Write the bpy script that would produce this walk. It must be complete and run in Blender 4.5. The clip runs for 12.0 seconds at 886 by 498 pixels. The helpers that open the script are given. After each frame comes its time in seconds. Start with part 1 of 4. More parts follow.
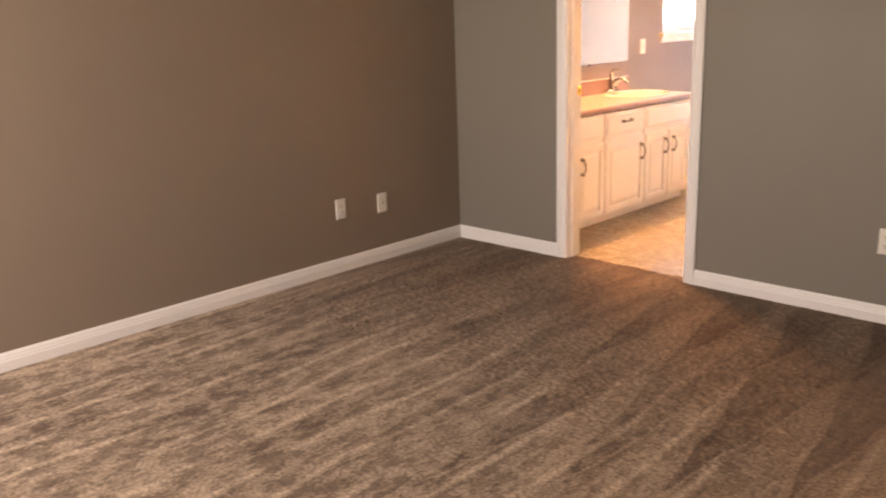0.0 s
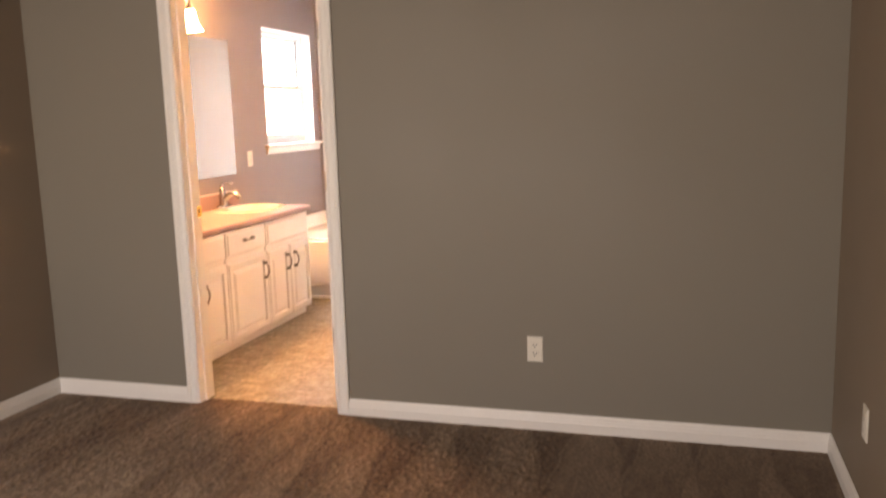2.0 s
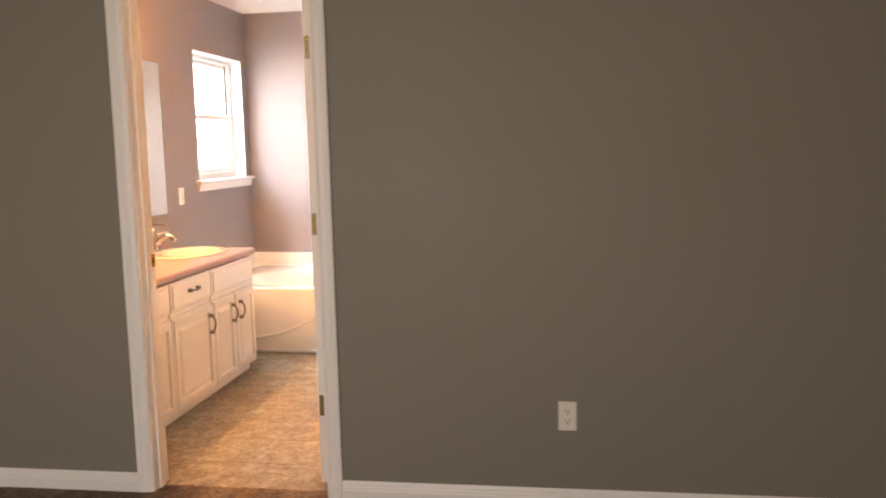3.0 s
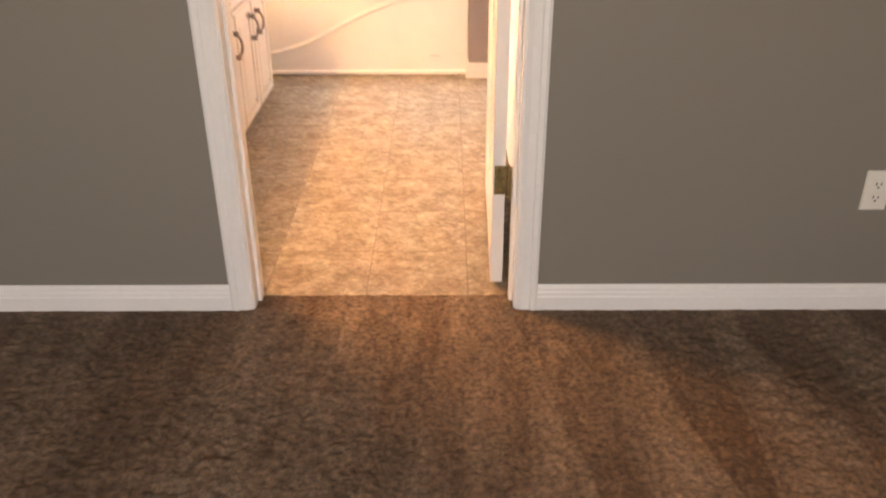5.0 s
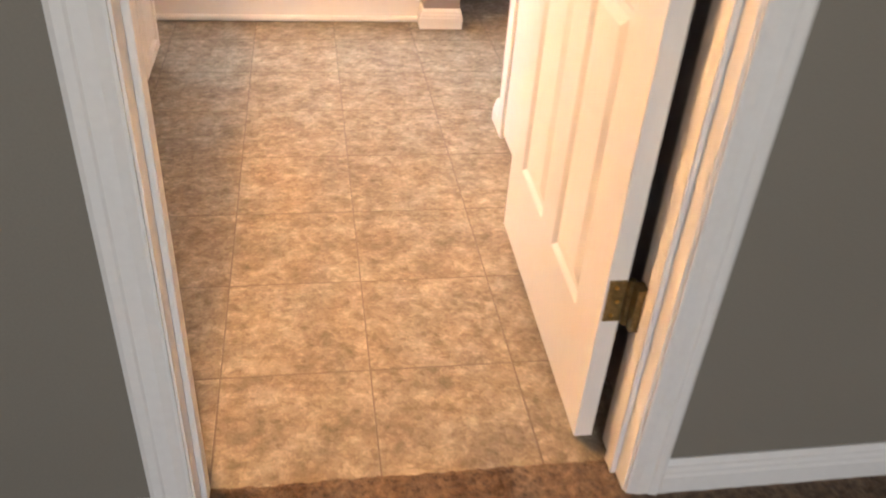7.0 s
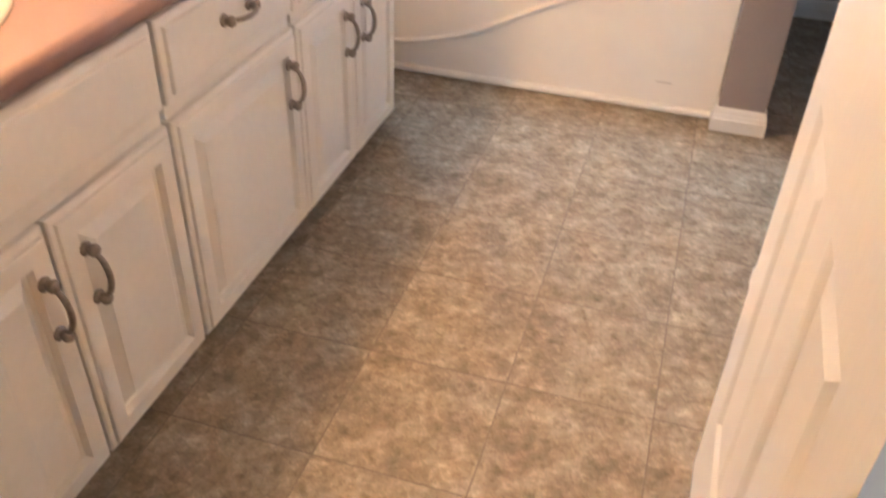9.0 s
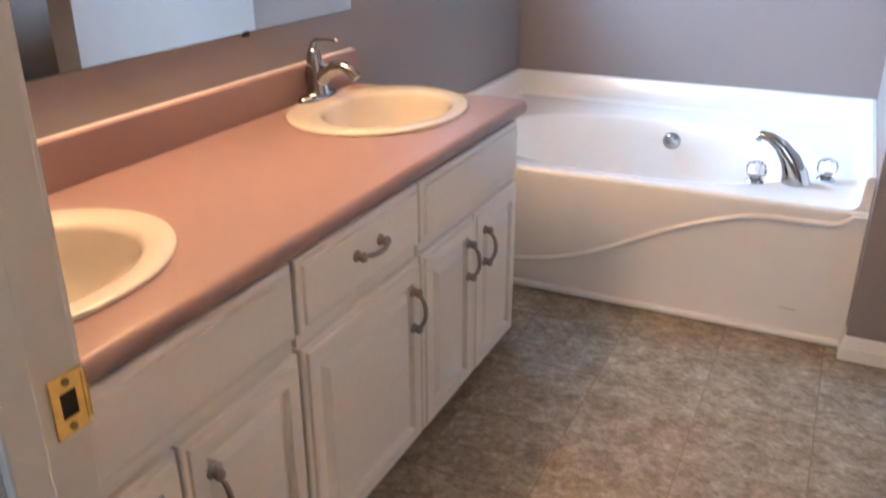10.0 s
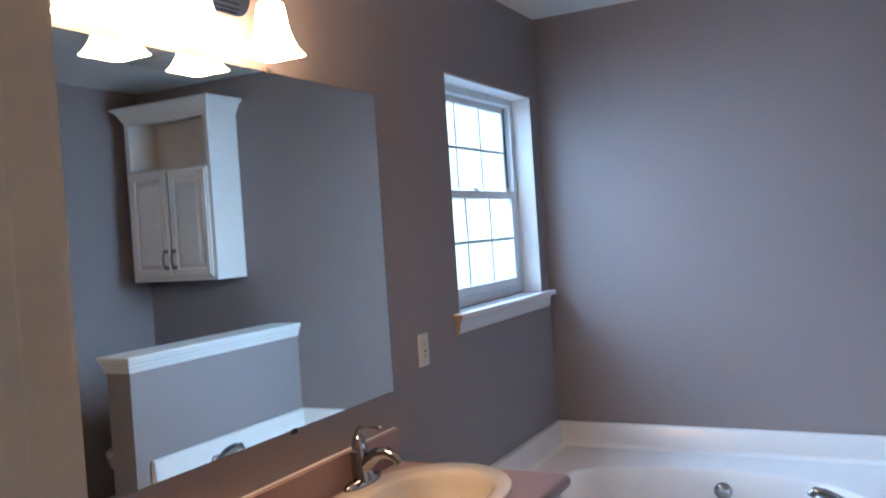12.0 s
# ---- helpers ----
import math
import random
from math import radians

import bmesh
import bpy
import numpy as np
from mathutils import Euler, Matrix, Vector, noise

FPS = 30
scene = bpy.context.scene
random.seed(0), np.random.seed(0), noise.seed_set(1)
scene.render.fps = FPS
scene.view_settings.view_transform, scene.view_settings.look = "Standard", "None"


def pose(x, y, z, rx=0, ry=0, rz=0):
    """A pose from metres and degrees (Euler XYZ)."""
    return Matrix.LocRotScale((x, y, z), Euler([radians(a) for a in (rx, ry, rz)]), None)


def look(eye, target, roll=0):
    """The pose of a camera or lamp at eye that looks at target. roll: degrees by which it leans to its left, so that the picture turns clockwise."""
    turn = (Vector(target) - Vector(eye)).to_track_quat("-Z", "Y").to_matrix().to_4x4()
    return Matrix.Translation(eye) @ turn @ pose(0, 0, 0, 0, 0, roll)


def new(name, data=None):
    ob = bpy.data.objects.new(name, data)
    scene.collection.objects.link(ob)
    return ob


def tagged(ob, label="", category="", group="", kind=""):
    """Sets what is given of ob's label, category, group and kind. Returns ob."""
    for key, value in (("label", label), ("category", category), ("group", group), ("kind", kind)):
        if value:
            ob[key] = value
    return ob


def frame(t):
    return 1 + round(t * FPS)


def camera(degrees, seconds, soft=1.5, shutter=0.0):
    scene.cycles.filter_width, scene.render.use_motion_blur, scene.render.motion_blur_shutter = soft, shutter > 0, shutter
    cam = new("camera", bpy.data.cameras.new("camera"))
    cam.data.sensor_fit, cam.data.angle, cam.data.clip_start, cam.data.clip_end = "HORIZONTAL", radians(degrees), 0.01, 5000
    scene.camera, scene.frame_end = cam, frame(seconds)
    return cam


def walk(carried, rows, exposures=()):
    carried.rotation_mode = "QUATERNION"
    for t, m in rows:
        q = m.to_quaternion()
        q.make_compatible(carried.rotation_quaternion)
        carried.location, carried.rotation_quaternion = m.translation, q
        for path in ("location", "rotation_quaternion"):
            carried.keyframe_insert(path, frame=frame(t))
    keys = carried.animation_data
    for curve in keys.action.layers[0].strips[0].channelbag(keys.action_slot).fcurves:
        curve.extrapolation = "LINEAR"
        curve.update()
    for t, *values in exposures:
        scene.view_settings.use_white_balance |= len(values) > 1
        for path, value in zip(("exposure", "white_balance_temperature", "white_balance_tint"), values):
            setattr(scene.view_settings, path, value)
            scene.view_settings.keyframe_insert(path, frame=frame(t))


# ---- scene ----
cam = camera(56.0, 12.0, soft=1.9, shutter=0.4)

PATH = [
    (0, (2.823, -3.863, 1.377), (1.46, -2.497, 0.849), -2.1),
    (0.5, (2.827, -3.868, 1.375), (1.62, -2.367, 0.839), -1.2),
    (1, (2.788, -3.82, 1.37), (1.806, -2.162, 0.833), -1.1),
    (1.5, (2.616, -3.692, 1.36), (1.89, -1.884, 0.905), -1.4),
    (2, (2.363, -3.546, 1.41), (1.8, -1.654, 1.093), -1.7),
    (2.5, (2.044, -3.34, 1.444), (1.662, -1.391, 1.21), -2.3),
    (2.7, (1.917, -3.267, 1.433), (1.611, -1.305, 1.198), -1.7),
    (4.3, (0.945, -2.483, 1.357), (0.623, -0.592, 0.79), -0.7),
    (4.5, (0.829, -2.389, 1.362), (0.517, -0.544, 0.658), -0.7),
    (5, (0.56, -2.068, 1.301), (0.55, -0.304, 0.358), -0.3),
    (5.5, (0.404, -1.806, 1.264), (0.468, -0.103, 0.217), 0.7),
    (6, (0.293, -1.485, 1.269), (0.428, 0.21, 0.216), 0.7),
    (6.5, (0.232, -1.157, 1.248), (0.565, 0.493, 0.167), 3.2),
    (7, (0.207, -0.926, 1.227), (0.513, 0.679, 0.073), 4.3),
    (7.2, (0.25, -0.807, 1.219), (0.482, 0.788, 0.035), 4.1),
    (8.8, (0.504, -0.295, 1.243), (0.131, 1.253, 0.033), 2.4),
    (9, (0.528, -0.281, 1.258), (0.077, 1.273, 0.083), 2.2),
    (9.5, (0.539, -0.268, 1.311), (-0.119, 1.348, 0.334), 0.8),
    (10, (0.529, -0.281, 1.353), (-0.266, 1.378, 0.568), -0.1),
    (10.5, (0.547, -0.28, 1.408), (-0.339, 1.412, 0.814), -2.5),
    (11, (0.56, -0.29, 1.466), (-0.369, 1.45, 1.139), -4.1),
    (11.5, (0.548, -0.298, 1.503), (-0.386, 1.465, 1.364), -3.7),
    (12, (0.549, -0.303, 1.534), (-0.381, 1.467, 1.492), -3.8),
]
EXPOSURE = [(0, 2.68, 10000, 31), (1.5, 2.66, 10000, 30), (2.7, 2.22, 9600, 26), (4.3, 2.07, 9700, 26), (4.6, 2.12, 9600, 25), (5.0, 2.57, 8800, 24), (5.5, 2.67, 8200, 20), (6.2, 2.60, 7700, 19), (7.2, 2.22, 7450, 16),
            (8.8, 1.90, 6700, 12), (9.5, 1.50, 6150, 11), (10, 1.15, 5900, 11), (10.5, 1.1, 5550, 11), (11, 0.72, 5550, 11), (12, 0.27, 5400, 10)]
walk(cam, [(t, look(eye, target, roll)) for t, eye, target, roll in PATH], EXPOSURE)

# ---------------------------------------------------------------- light
world = bpy.data.worlds.new("sky")
scene.world = world
world.use_nodes = True
wn = world.node_tree
sky = wn.nodes.new("ShaderNodeTexSky")
sky.sky_type, sky.sun_disc = "NISHITA", False
sky.sun_elevation, sky.sun_rotation = radians(48), radians(120)
wn.links.new(sky.outputs["Color"], wn.nodes["Background"].inputs["Color"])
wn.nodes["Background"].inputs["Strength"].default_value = 0.12


def sky_panel(name, eye, target, w, h, watts, color, spread=180):
    lamp = bpy.data.lights.new(name, "AREA")
    lamp.shape, lamp.size, lamp.size_y, lamp.energy, lamp.color = "RECTANGLE", w, h, watts, color
    lamp.spread = radians(spread)
    ob = new(name, lamp)
    ob.matrix_world = look(eye, target)
    return ob


sun = bpy.data.lights.new("sun", "SUN")
sun.energy, sun.angle, sun.color = 1.0, radians(12), (1.0, 0.95, 0.88)
sun_ob = new("sun", sun)
sun_ob.rotation_euler = (radians(42), 0, radians(60))

# daylight of the bathroom window; bedroom panel added behind the walker, its window unseen
sky_panel("bath_window_daylight", (-1.27, 3.015, 1.84), (-0.27, 3.06, 1.21), 1.0, 0.98, 35, (0.54, 0.75, 1.0), 132)
sky_panel("bedroom_window_daylight", (0.35, -5.32, 1.50), (0.35, 0, 1.1), 1.4, 1.25, 22, (0.80, 0.905, 1.0))

# ---------------------------------------------------------------- materials


def shader(name):
    m = bpy.data.materials.new(name)
    m.use_nodes = True
    return m, m.node_tree, m.node_tree.nodes["Principled BSDF"]


def noise_of(nt, scale, detail=4.0, rough=0.55, stretch=None, space="Object"):
    co = nt.nodes.new("ShaderNodeTexCoord")
    mp = nt.nodes.new("ShaderNodeMapping")
    if stretch:
        mp.inputs["Scale"].default_value = stretch
    nz = nt.nodes.new("ShaderNodeTexNoise")
    nz.inputs["Scale"].default_value, nz.inputs["Detail"].default_value, nz.inputs["Roughness"].default_value = scale, detail, rough
    nt.links.new(co.outputs[space], mp.inputs["Vector"])
    nt.links.new(mp.outputs["Vector"], nz.inputs["Vector"])
    return nz


def ramp_of(nt, source, stops):
    r = nt.nodes.new("ShaderNodeValToRGB")
    while len(r.color_ramp.elements) < len(stops):
        r.color_ramp.elements.new(0.5)
    for e, (p, c) in zip(r.color_ramp.elements, stops):
        e.position, e.color = p, (*c, 1)
    nt.links.new(source, r.inputs["Fac"])
    return r


def mix_of(nt, fac, a, b, blend="MIX"):
    m = nt.nodes.new("ShaderNodeMix")
    m.data_type, m.blend_type = "RGBA", blend
    for slot, v in ((0, fac), (6, a), (7, b)):
        if isinstance(v, (int, float)):
            m.inputs[slot].default_value = v
        elif isinstance(v, tuple):
            m.inputs[slot].default_value = (*v, 1)
        else:
            nt.links.new(v, m.inputs[slot])
    return m.outputs[2]


def bump_of(nt, bsdf, source, strength, distance):
    b = nt.nodes.new("ShaderNodeBump")
    b.inputs["Strength"].default_value, b.inputs["Distance"].default_value = strength, distance
    nt.links.new(source, b.inputs["Height"])
    nt.links.new(b.outputs["Normal"], bsdf.inputs["Normal"])


def surface(name, base, rough=0.5, metal=0.0, vary=0.06, grain=60.0, stain=1.3, bump=0.1, dist=0.002, coat=0.0, stretch=None, space="Object"):
    """A plain surface with fine grain, broad unevenness and slight relief."""
    m, nt, b = shader(name)
    fine, broad = noise_of(nt, grain, stretch=stretch, space=space), noise_of(nt, stain, 3.0, space=space)
    lo, hi = tuple(c * (1 - vary) for c in base), tuple(min(1, c * (1 + vary)) for c in base)
    r1 = ramp_of(nt, fine.outputs["Fac"], [(0.3, lo), (0.7, hi)])
    r2 = ramp_of(nt, broad.outputs["Fac"], [(0.3, (1 - vary,) * 3), (0.7, (1, 1, 1))])
    nt.links.new(mix_of(nt, 1.0, r1.outputs["Color"], r2.outputs["Color"], "MULTIPLY"), b.inputs["Base Color"])
    rr = ramp_of(nt, broad.outputs["Fac"], [(0.3, (rough * 0.88,) * 3), (0.7, (min(1, rough * 1.12),) * 3)])
    nt.links.new(rr.outputs["Color"], b.inputs["Roughness"])
    b.inputs["Metallic"].default_value = metal
    b.inputs["Coat Weight"].default_value = coat
    if bump:
        bump_of(nt, b, fine.outputs["Fac"], bump, dist)
    return m


def carpet_material():
    m, nt, b = shader("cut pile carpet")
    co = nt.nodes.new("ShaderNodeTexCoord")
    sep = nt.nodes.new("ShaderNodeSeparateXYZ")
    nt.links.new(co.outputs["Object"], sep.inputs["Vector"])

    def calc(op, a, c, d=None):
        n = nt.nodes.new("ShaderNodeMath")
        n.operation = op
        for i, v in enumerate((a, c, d)):
            if v is None:
                continue
            if isinstance(v, (int, float)):
                n.inputs[i].default_value = v
            else:
                nt.links.new(v, n.inputs[i])
        return n.outputs[0]
    # vacuum strokes: long streaks along the room, and wedges that meet the door wall
    def streaks(sx, sy, turn):
        co2 = nt.nodes.new("ShaderNodeMapping")
        co2.inputs["Scale"].default_value = (sx, sy, 1.0)
        co2.inputs["Rotation"].default_value = (0, 0, radians(turn))
        nt.links.new(co.outputs["Object"], co2.inputs["Vector"])
        n = nt.nodes.new("ShaderNodeTexNoise")
        n.inputs["Scale"].default_value, n.inputs["Detail"].default_value, n.inputs["Roughness"].default_value = 1.0, 3.0, 0.55
        nt.links.new(co2.outputs[0], n.inputs["Vector"])
        return n.outputs["Fac"]
    long_a = ramp_of(nt, streaks(5.5, 0.7, 8), [(0.42, (0, 0, 0)), (0.57, (1, 1, 1))]).outputs["Color"]
    long_b = ramp_of(nt, streaks(15.0, 1.4, -6), [(0.42, (0, 0, 0)), (0.64, (1, 1, 1))]).outputs["Color"]
    wob, fray = noise_of(nt, 1.1, 3.0), noise_of(nt, 45.0, 5.0, 0.7)
    x = calc("MULTIPLY_ADD", wob.outputs["Fac"], 0.20, sep.outputs["X"])
    x = calc("MULTIPLY_ADD", fray.outputs["Fac"], 0.030, x)

    # there and back: two saw-toothed families that cross at a slant leave wedges
    def saw(lean, freq, phase):
        return calc("FRACT", calc("MULTIPLY", calc("ADD", calc("MULTIPLY_ADD", sep.outputs["Y"], lean, x), phase), freq), 0.0)
    there, back = saw(0.17, 3.1, 3.0), saw(-0.09, 3.7, 3.4)
    # each stroke fades over a narrow strip at its edge
    rise = calc("MULTIPLY", there, calc("MINIMUM", calc("MULTIPLY", calc("SUBTRACT", 1.0, there), 7.0), 1.0))
    fall = calc("MULTIPLY", calc("SUBTRACT", 1.0, back), calc("MINIMUM", calc("MULTIPLY", back, 7.0), 1.0))
    band = calc("MULTIPLY_ADD", rise, 0.58, calc("MULTIPLY", fall, 0.48))
    band = calc("MINIMUM", calc("MAXIMUM", calc("MULTIPLY_ADD", calc("SUBTRACT", band, 0.5), 1.5, 0.46), 0.0), 1.0)
    line = calc("MAXIMUM", calc("GREATER_THAN", there, 0.91), calc("LESS_THAN", back, 0.05))
    fan = nt.nodes.new("ShaderNodeMapRange")
    fan.inputs["From Min"].default_value, fan.inputs["From Max"].default_value = 0.15, 0.95
    nt.links.new(sep.outputs["X"], fan.inputs["Value"])
    patch = noise_of(nt, 11.0, 8.0, 0.74, (1.3, 0.7, 1.0))
    wide = noise_of(nt, 2.6, 4.0, 0.6)
    clump = noise_of(nt, 72.0, 5.0, 0.72)
    fibre = noise_of(nt, 420.0, 3.0, 0.7)
    blotch = ramp_of(nt, patch.outputs["Fac"], [(0.45, (0, 0, 0)), (0.55, (1, 1, 1))]).outputs["Color"]
    broad = ramp_of(nt, wide.outputs["Fac"], [(0.36, (0, 0, 0)), (0.64, (1, 1, 1))]).outputs["Color"]
    stroke = mix_of(nt, fan.outputs["Result"], mix_of(nt, 0.38, long_a, long_b), mix_of(nt, 0.15, band, long_b))
    stroke = mix_of(nt, 0.18, stroke, broad)
    trod = nt.nodes.new("ShaderNodeMapRange")
    trod.inputs["From Min"].default_value, trod.inputs["From Max"].default_value = -2.3, -1.2
    trod.inputs["To Min"].default_value, trod.inputs["To Max"].default_value = 0.56, 0.18
    nt.links.new(sep.outputs["Y"], trod.inputs["Value"])
    lay = mix_of(nt, trod.outputs["Result"], stroke, blotch)
    lay = mix_of(nt, calc("MULTIPLY", calc("MULTIPLY", line, fan.outputs["Result"]), 0.42), lay, (1.0, 1.0, 1.0))
    # thin pale ridges between neighbouring strokes, broken along their length
    bend = noise_of(nt, 0.55, 2.0)
    rx = calc("MULTIPLY_ADD", bend.outputs["Fac"], 0.34, calc("MULTIPLY_ADD", fray.outputs["Fac"], 0.026, sep.outputs["X"]))
    ridge = calc("MAXIMUM", calc("SUBTRACT", 1.0, calc("MULTIPLY", calc("ABSOLUTE", calc("SUBTRACT", calc("FRACT", calc("MULTIPLY", rx, 5.4), 0.0), 0.5), 0.0), 8.0)), 0.0)
    broken = ramp_of(nt, streaks(4.0, 1.3, 4), [(0.40, (0.05, 0.05, 0.05)), (0.56, (1, 1, 1))]).outputs["Color"]
    worn = nt.nodes.new("ShaderNodeMapRange")
    worn.inputs["From Min"].default_value, worn.inputs["From Max"].default_value = -1.9, -0.8
    worn.inputs["To Min"].default_value, worn.inputs["To Max"].default_value = 0.58, 0.20
    nt.links.new(sep.outputs["Y"], worn.inputs["Value"])
    lay = calc("MULTIPLY_ADD", calc("MULTIPLY", ridge, broken), worn.outputs["Result"], calc("MULTIPLY", lay, 0.86))
    # shade by the doorway is put into the colour, with the pile's deep side
    door_shade = nt.nodes.new("ShaderNodeMapRange")
    door_shade.inputs["From Min"].default_value, door_shade.inputs["From Max"].default_value = -1.8, -0.6
    door_shade.inputs["To Min"].default_value, door_shade.inputs["To Max"].default_value = 1.0, 0.45
    nt.links.new(sep.outputs["Y"], door_shade.inputs["Value"])
    lay = calc("MULTIPLY", lay, door_shade.outputs["Result"])
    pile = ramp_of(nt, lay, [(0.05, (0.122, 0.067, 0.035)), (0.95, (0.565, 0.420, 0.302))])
    tuft = ramp_of(nt, clump.outputs["Fac"], [(0.36, (0.47, 0.45, 0.44)), (0.62, (1.36, 1.36, 1.36))])
    thread = ramp_of(nt, fibre.outputs["Fac"], [(0.35, (0.72, 0.72, 0.72)), (0.65, (1.15, 1.15, 1.15))])
    c = mix_of(nt, 1.0, pile.outputs["Color"], tuft.outputs["Color"], "MULTIPLY")
    c = mix_of(nt, 1.0, c, thread.outputs["Color"], "MULTIPLY")
    nt.links.new(c, b.inputs["Base Color"])
    b.inputs["Roughness"].default_value = 0.95
    b.inputs["Specular IOR Level"].default_value = 0.1
    b.inputs["Sheen Weight"].default_value = 0.15
    b.inputs["Sheen Roughness"].default_value = 0.6
    h = mix_of(nt, 0.5, clump.outputs["Fac"], fibre.outputs["Fac"])
    bump_of(nt, b, h, 0.9, 0.008)
    return m


def vinyl_material():
    """Sheet vinyl printed like honed stone: clouded beige with grey-brown veins; each tile is turned its own way."""
    m, nt, b = shader("stone print vinyl")
    info = nt.nodes.new("ShaderNodeObjectInfo")
    co = nt.nodes.new("ShaderNodeTexCoord")
    off = nt.nodes.new("ShaderNodeVectorMath")
    off.operation = "SCALE"
    comb = nt.nodes.new("ShaderNodeCombineXYZ")
    comb.inputs[0].default_value, comb.inputs[1].default_value, comb.inputs[2].default_value = 9.0, 5.0, 7.0
    nt.links.new(comb.outputs[0], off.inputs[0])
    nt.links.new(info.outputs["Random"], off.inputs["Scale"])
    add = nt.nodes.new("ShaderNodeVectorMath")
    nt.links.new(co.outputs["Object"], add.inputs[0])
    nt.links.new(off.outputs[0], add.inputs[1])

    def nz(scale, detail, rough, dist=0.0):
        n = nt.nodes.new("ShaderNodeTexNoise")
        n.inputs["Scale"].default_value, n.inputs["Detail"].default_value = scale, detail
        n.inputs["Roughness"].default_value, n.inputs["Distortion"].default_value = rough, dist
        nt.links.new(add.outputs[0], n.inputs["Vector"])
        return n
    cloud, vein, speck = nz(13, 6, 0.64, 0.35), nz(40, 7, 0.72, 0.4), nz(150, 3, 0.6)
    c = ramp_of(nt, cloud.outputs["Fac"], [(0.37, (0.248, 0.205, 0.158)), (0.50, (0.314, 0.266, 0.208)), (0.63, (0.382, 0.332, 0.266))])
    v = ramp_of(nt, vein.outputs["Fac"], [(0.36, (0.71, 0.69, 0.66)), (0.45, (0.93, 0.93, 0.92)), (0.55, (1.0, 1.0, 1.0)), (0.61, (1.28, 1.27, 1.26)), (0.68, (1.14, 1.13, 1.12))])
    s = ramp_of(nt, speck.outputs["Fac"], [(0.3, (0.86, 0.86, 0.86)), (0.7, (1.08, 1.08, 1.08))])
    o = mix_of(nt, 1.0, c.outputs["Color"], v.outputs["Color"], "MULTIPLY")
    o = mix_of(nt, 1.0, o, s.outputs["Color"], "MULTIPLY")

    # angular chips of two sizes, as in broken slate
    def chips(scale, low, high):
        warp = nt.nodes.new("ShaderNodeVectorMath")
        warp.operation = "MULTIPLY_ADD"
        nt.links.new(vein.outputs["Color"], warp.inputs[0])
        warp.inputs[1].default_value = (0.022, 0.022, 0.0)
        nt.links.new(add.outputs[0], warp.inputs[2])
        cell = nt.nodes.new("ShaderNodeTexVoronoi")
        cell.inputs["Scale"].default_value = scale
        nt.links.new(warp.outputs[0], cell.inputs["Vector"])
        pick = nt.nodes.new("ShaderNodeSeparateColor")
        nt.links.new(cell.outputs["Color"], pick.inputs["Color"])
        return ramp_of(nt, pick.outputs[0], [(0.0, low), (0.3, (0.97, 0.97, 0.96)), (0.75, (1.0, 1.0, 1.0)), (1.0, high)]).outputs["Color"]
    o = mix_of(nt, 1.0, o, chips(34, (0.84, 0.83, 0.81), (1.12, 1.12, 1.11)), "MULTIPLY")
    o = mix_of(nt, 1.0, o, chips(80, (0.82, 0.81, 0.79), (1.12, 1.12, 1.11)), "MULTIPLY")
    nt.links.new(o, b.inputs["Base Color"])
    rr = ramp_of(nt, vein.outputs["Fac"], [(0.3, (0.52,) * 3), (0.7, (0.40,) * 3)])
    nt.links.new(rr.outputs["Color"], b.inputs["Roughness"])
    b.inputs["Specular IOR Level"].default_value = 0.2
    bump_of(nt, b, vein.outputs["Fac"], 0.25, 0.0015)
    return m


def glass_material(name, color=(1, 1, 1), rough=0.0):
    m, nt, b = shader(name)
    b.inputs["Base Color"].default_value = (*color, 1)
    b.inputs["Transmission Weight"].default_value = 1.0
    b.inputs["Roughness"].default_value = rough
    b.inputs["IOR"].default_value = 1.45
    return m


def glow_material(name, color, strength, base=(0.9, 0.9, 0.9)):
    m, nt, b = shader(name)
    b.inputs["Base Color"].default_value = (*base, 1)
    b.inputs["Roughness"].default_value = 0.35
    b.inputs["Emission Color"].default_value = (*color, 1)
    b.inputs["Emission Strength"].default_value = strength
    return m


M_BED = surface("taupe wall paint", (0.214, 0.194, 0.164), 0.62, vary=0.03, grain=220, bump=0.22, dist=0.0012)
M_SIDE = surface("warm brown wall paint", (0.246, 0.190, 0.147), 0.62, vary=0.03, grain=220, bump=0.22, dist=0.0012)
M_BATH = surface("mauve grey wall paint", (0.292, 0.254, 0.252), 0.6, vary=0.03, grain=220, bump=0.22, dist=0.0012)
M_CEIL = surface("sprayed ceiling paint", (0.78, 0.77, 0.75), 0.9, vary=0.05, grain=90, bump=0.7, dist=0.006)
M_TRIM = surface("white semigloss trim paint", (0.80, 0.79, 0.77), 0.42, vary=0.02, grain=70, bump=0.03, dist=0.001)
M_DOOR = surface("white door paint", (0.80, 0.78, 0.75), 0.38, vary=0.02, grain=140, bump=0.12, dist=0.001, stretch=(1, 1, 0.12))
M_CAB = surface("white thermofoil", (0.83, 0.805, 0.77), 0.32, vary=0.02, grain=50, bump=0.03, dist=0.001)
M_COUNTER = surface("dusty rose laminate", (0.325, 0.207, 0.196), 0.38, vary=0.08, grain=420, bump=0.05, dist=0.0006)
M_SINK = surface("bisque porcelain", (0.73, 0.67, 0.585), 0.16, vary=0.01, grain=20, bump=0.0, coat=0.3)
M_TUB = surface("white acrylic", (0.82, 0.80, 0.77), 0.2, vary=0.015, grain=12, bump=0.0, coat=0.2)
M_CHROME = surface("chrome", (0.42, 0.42, 0.43), 0.08, 1.0, vary=0.02, grain=30, bump=0.0)
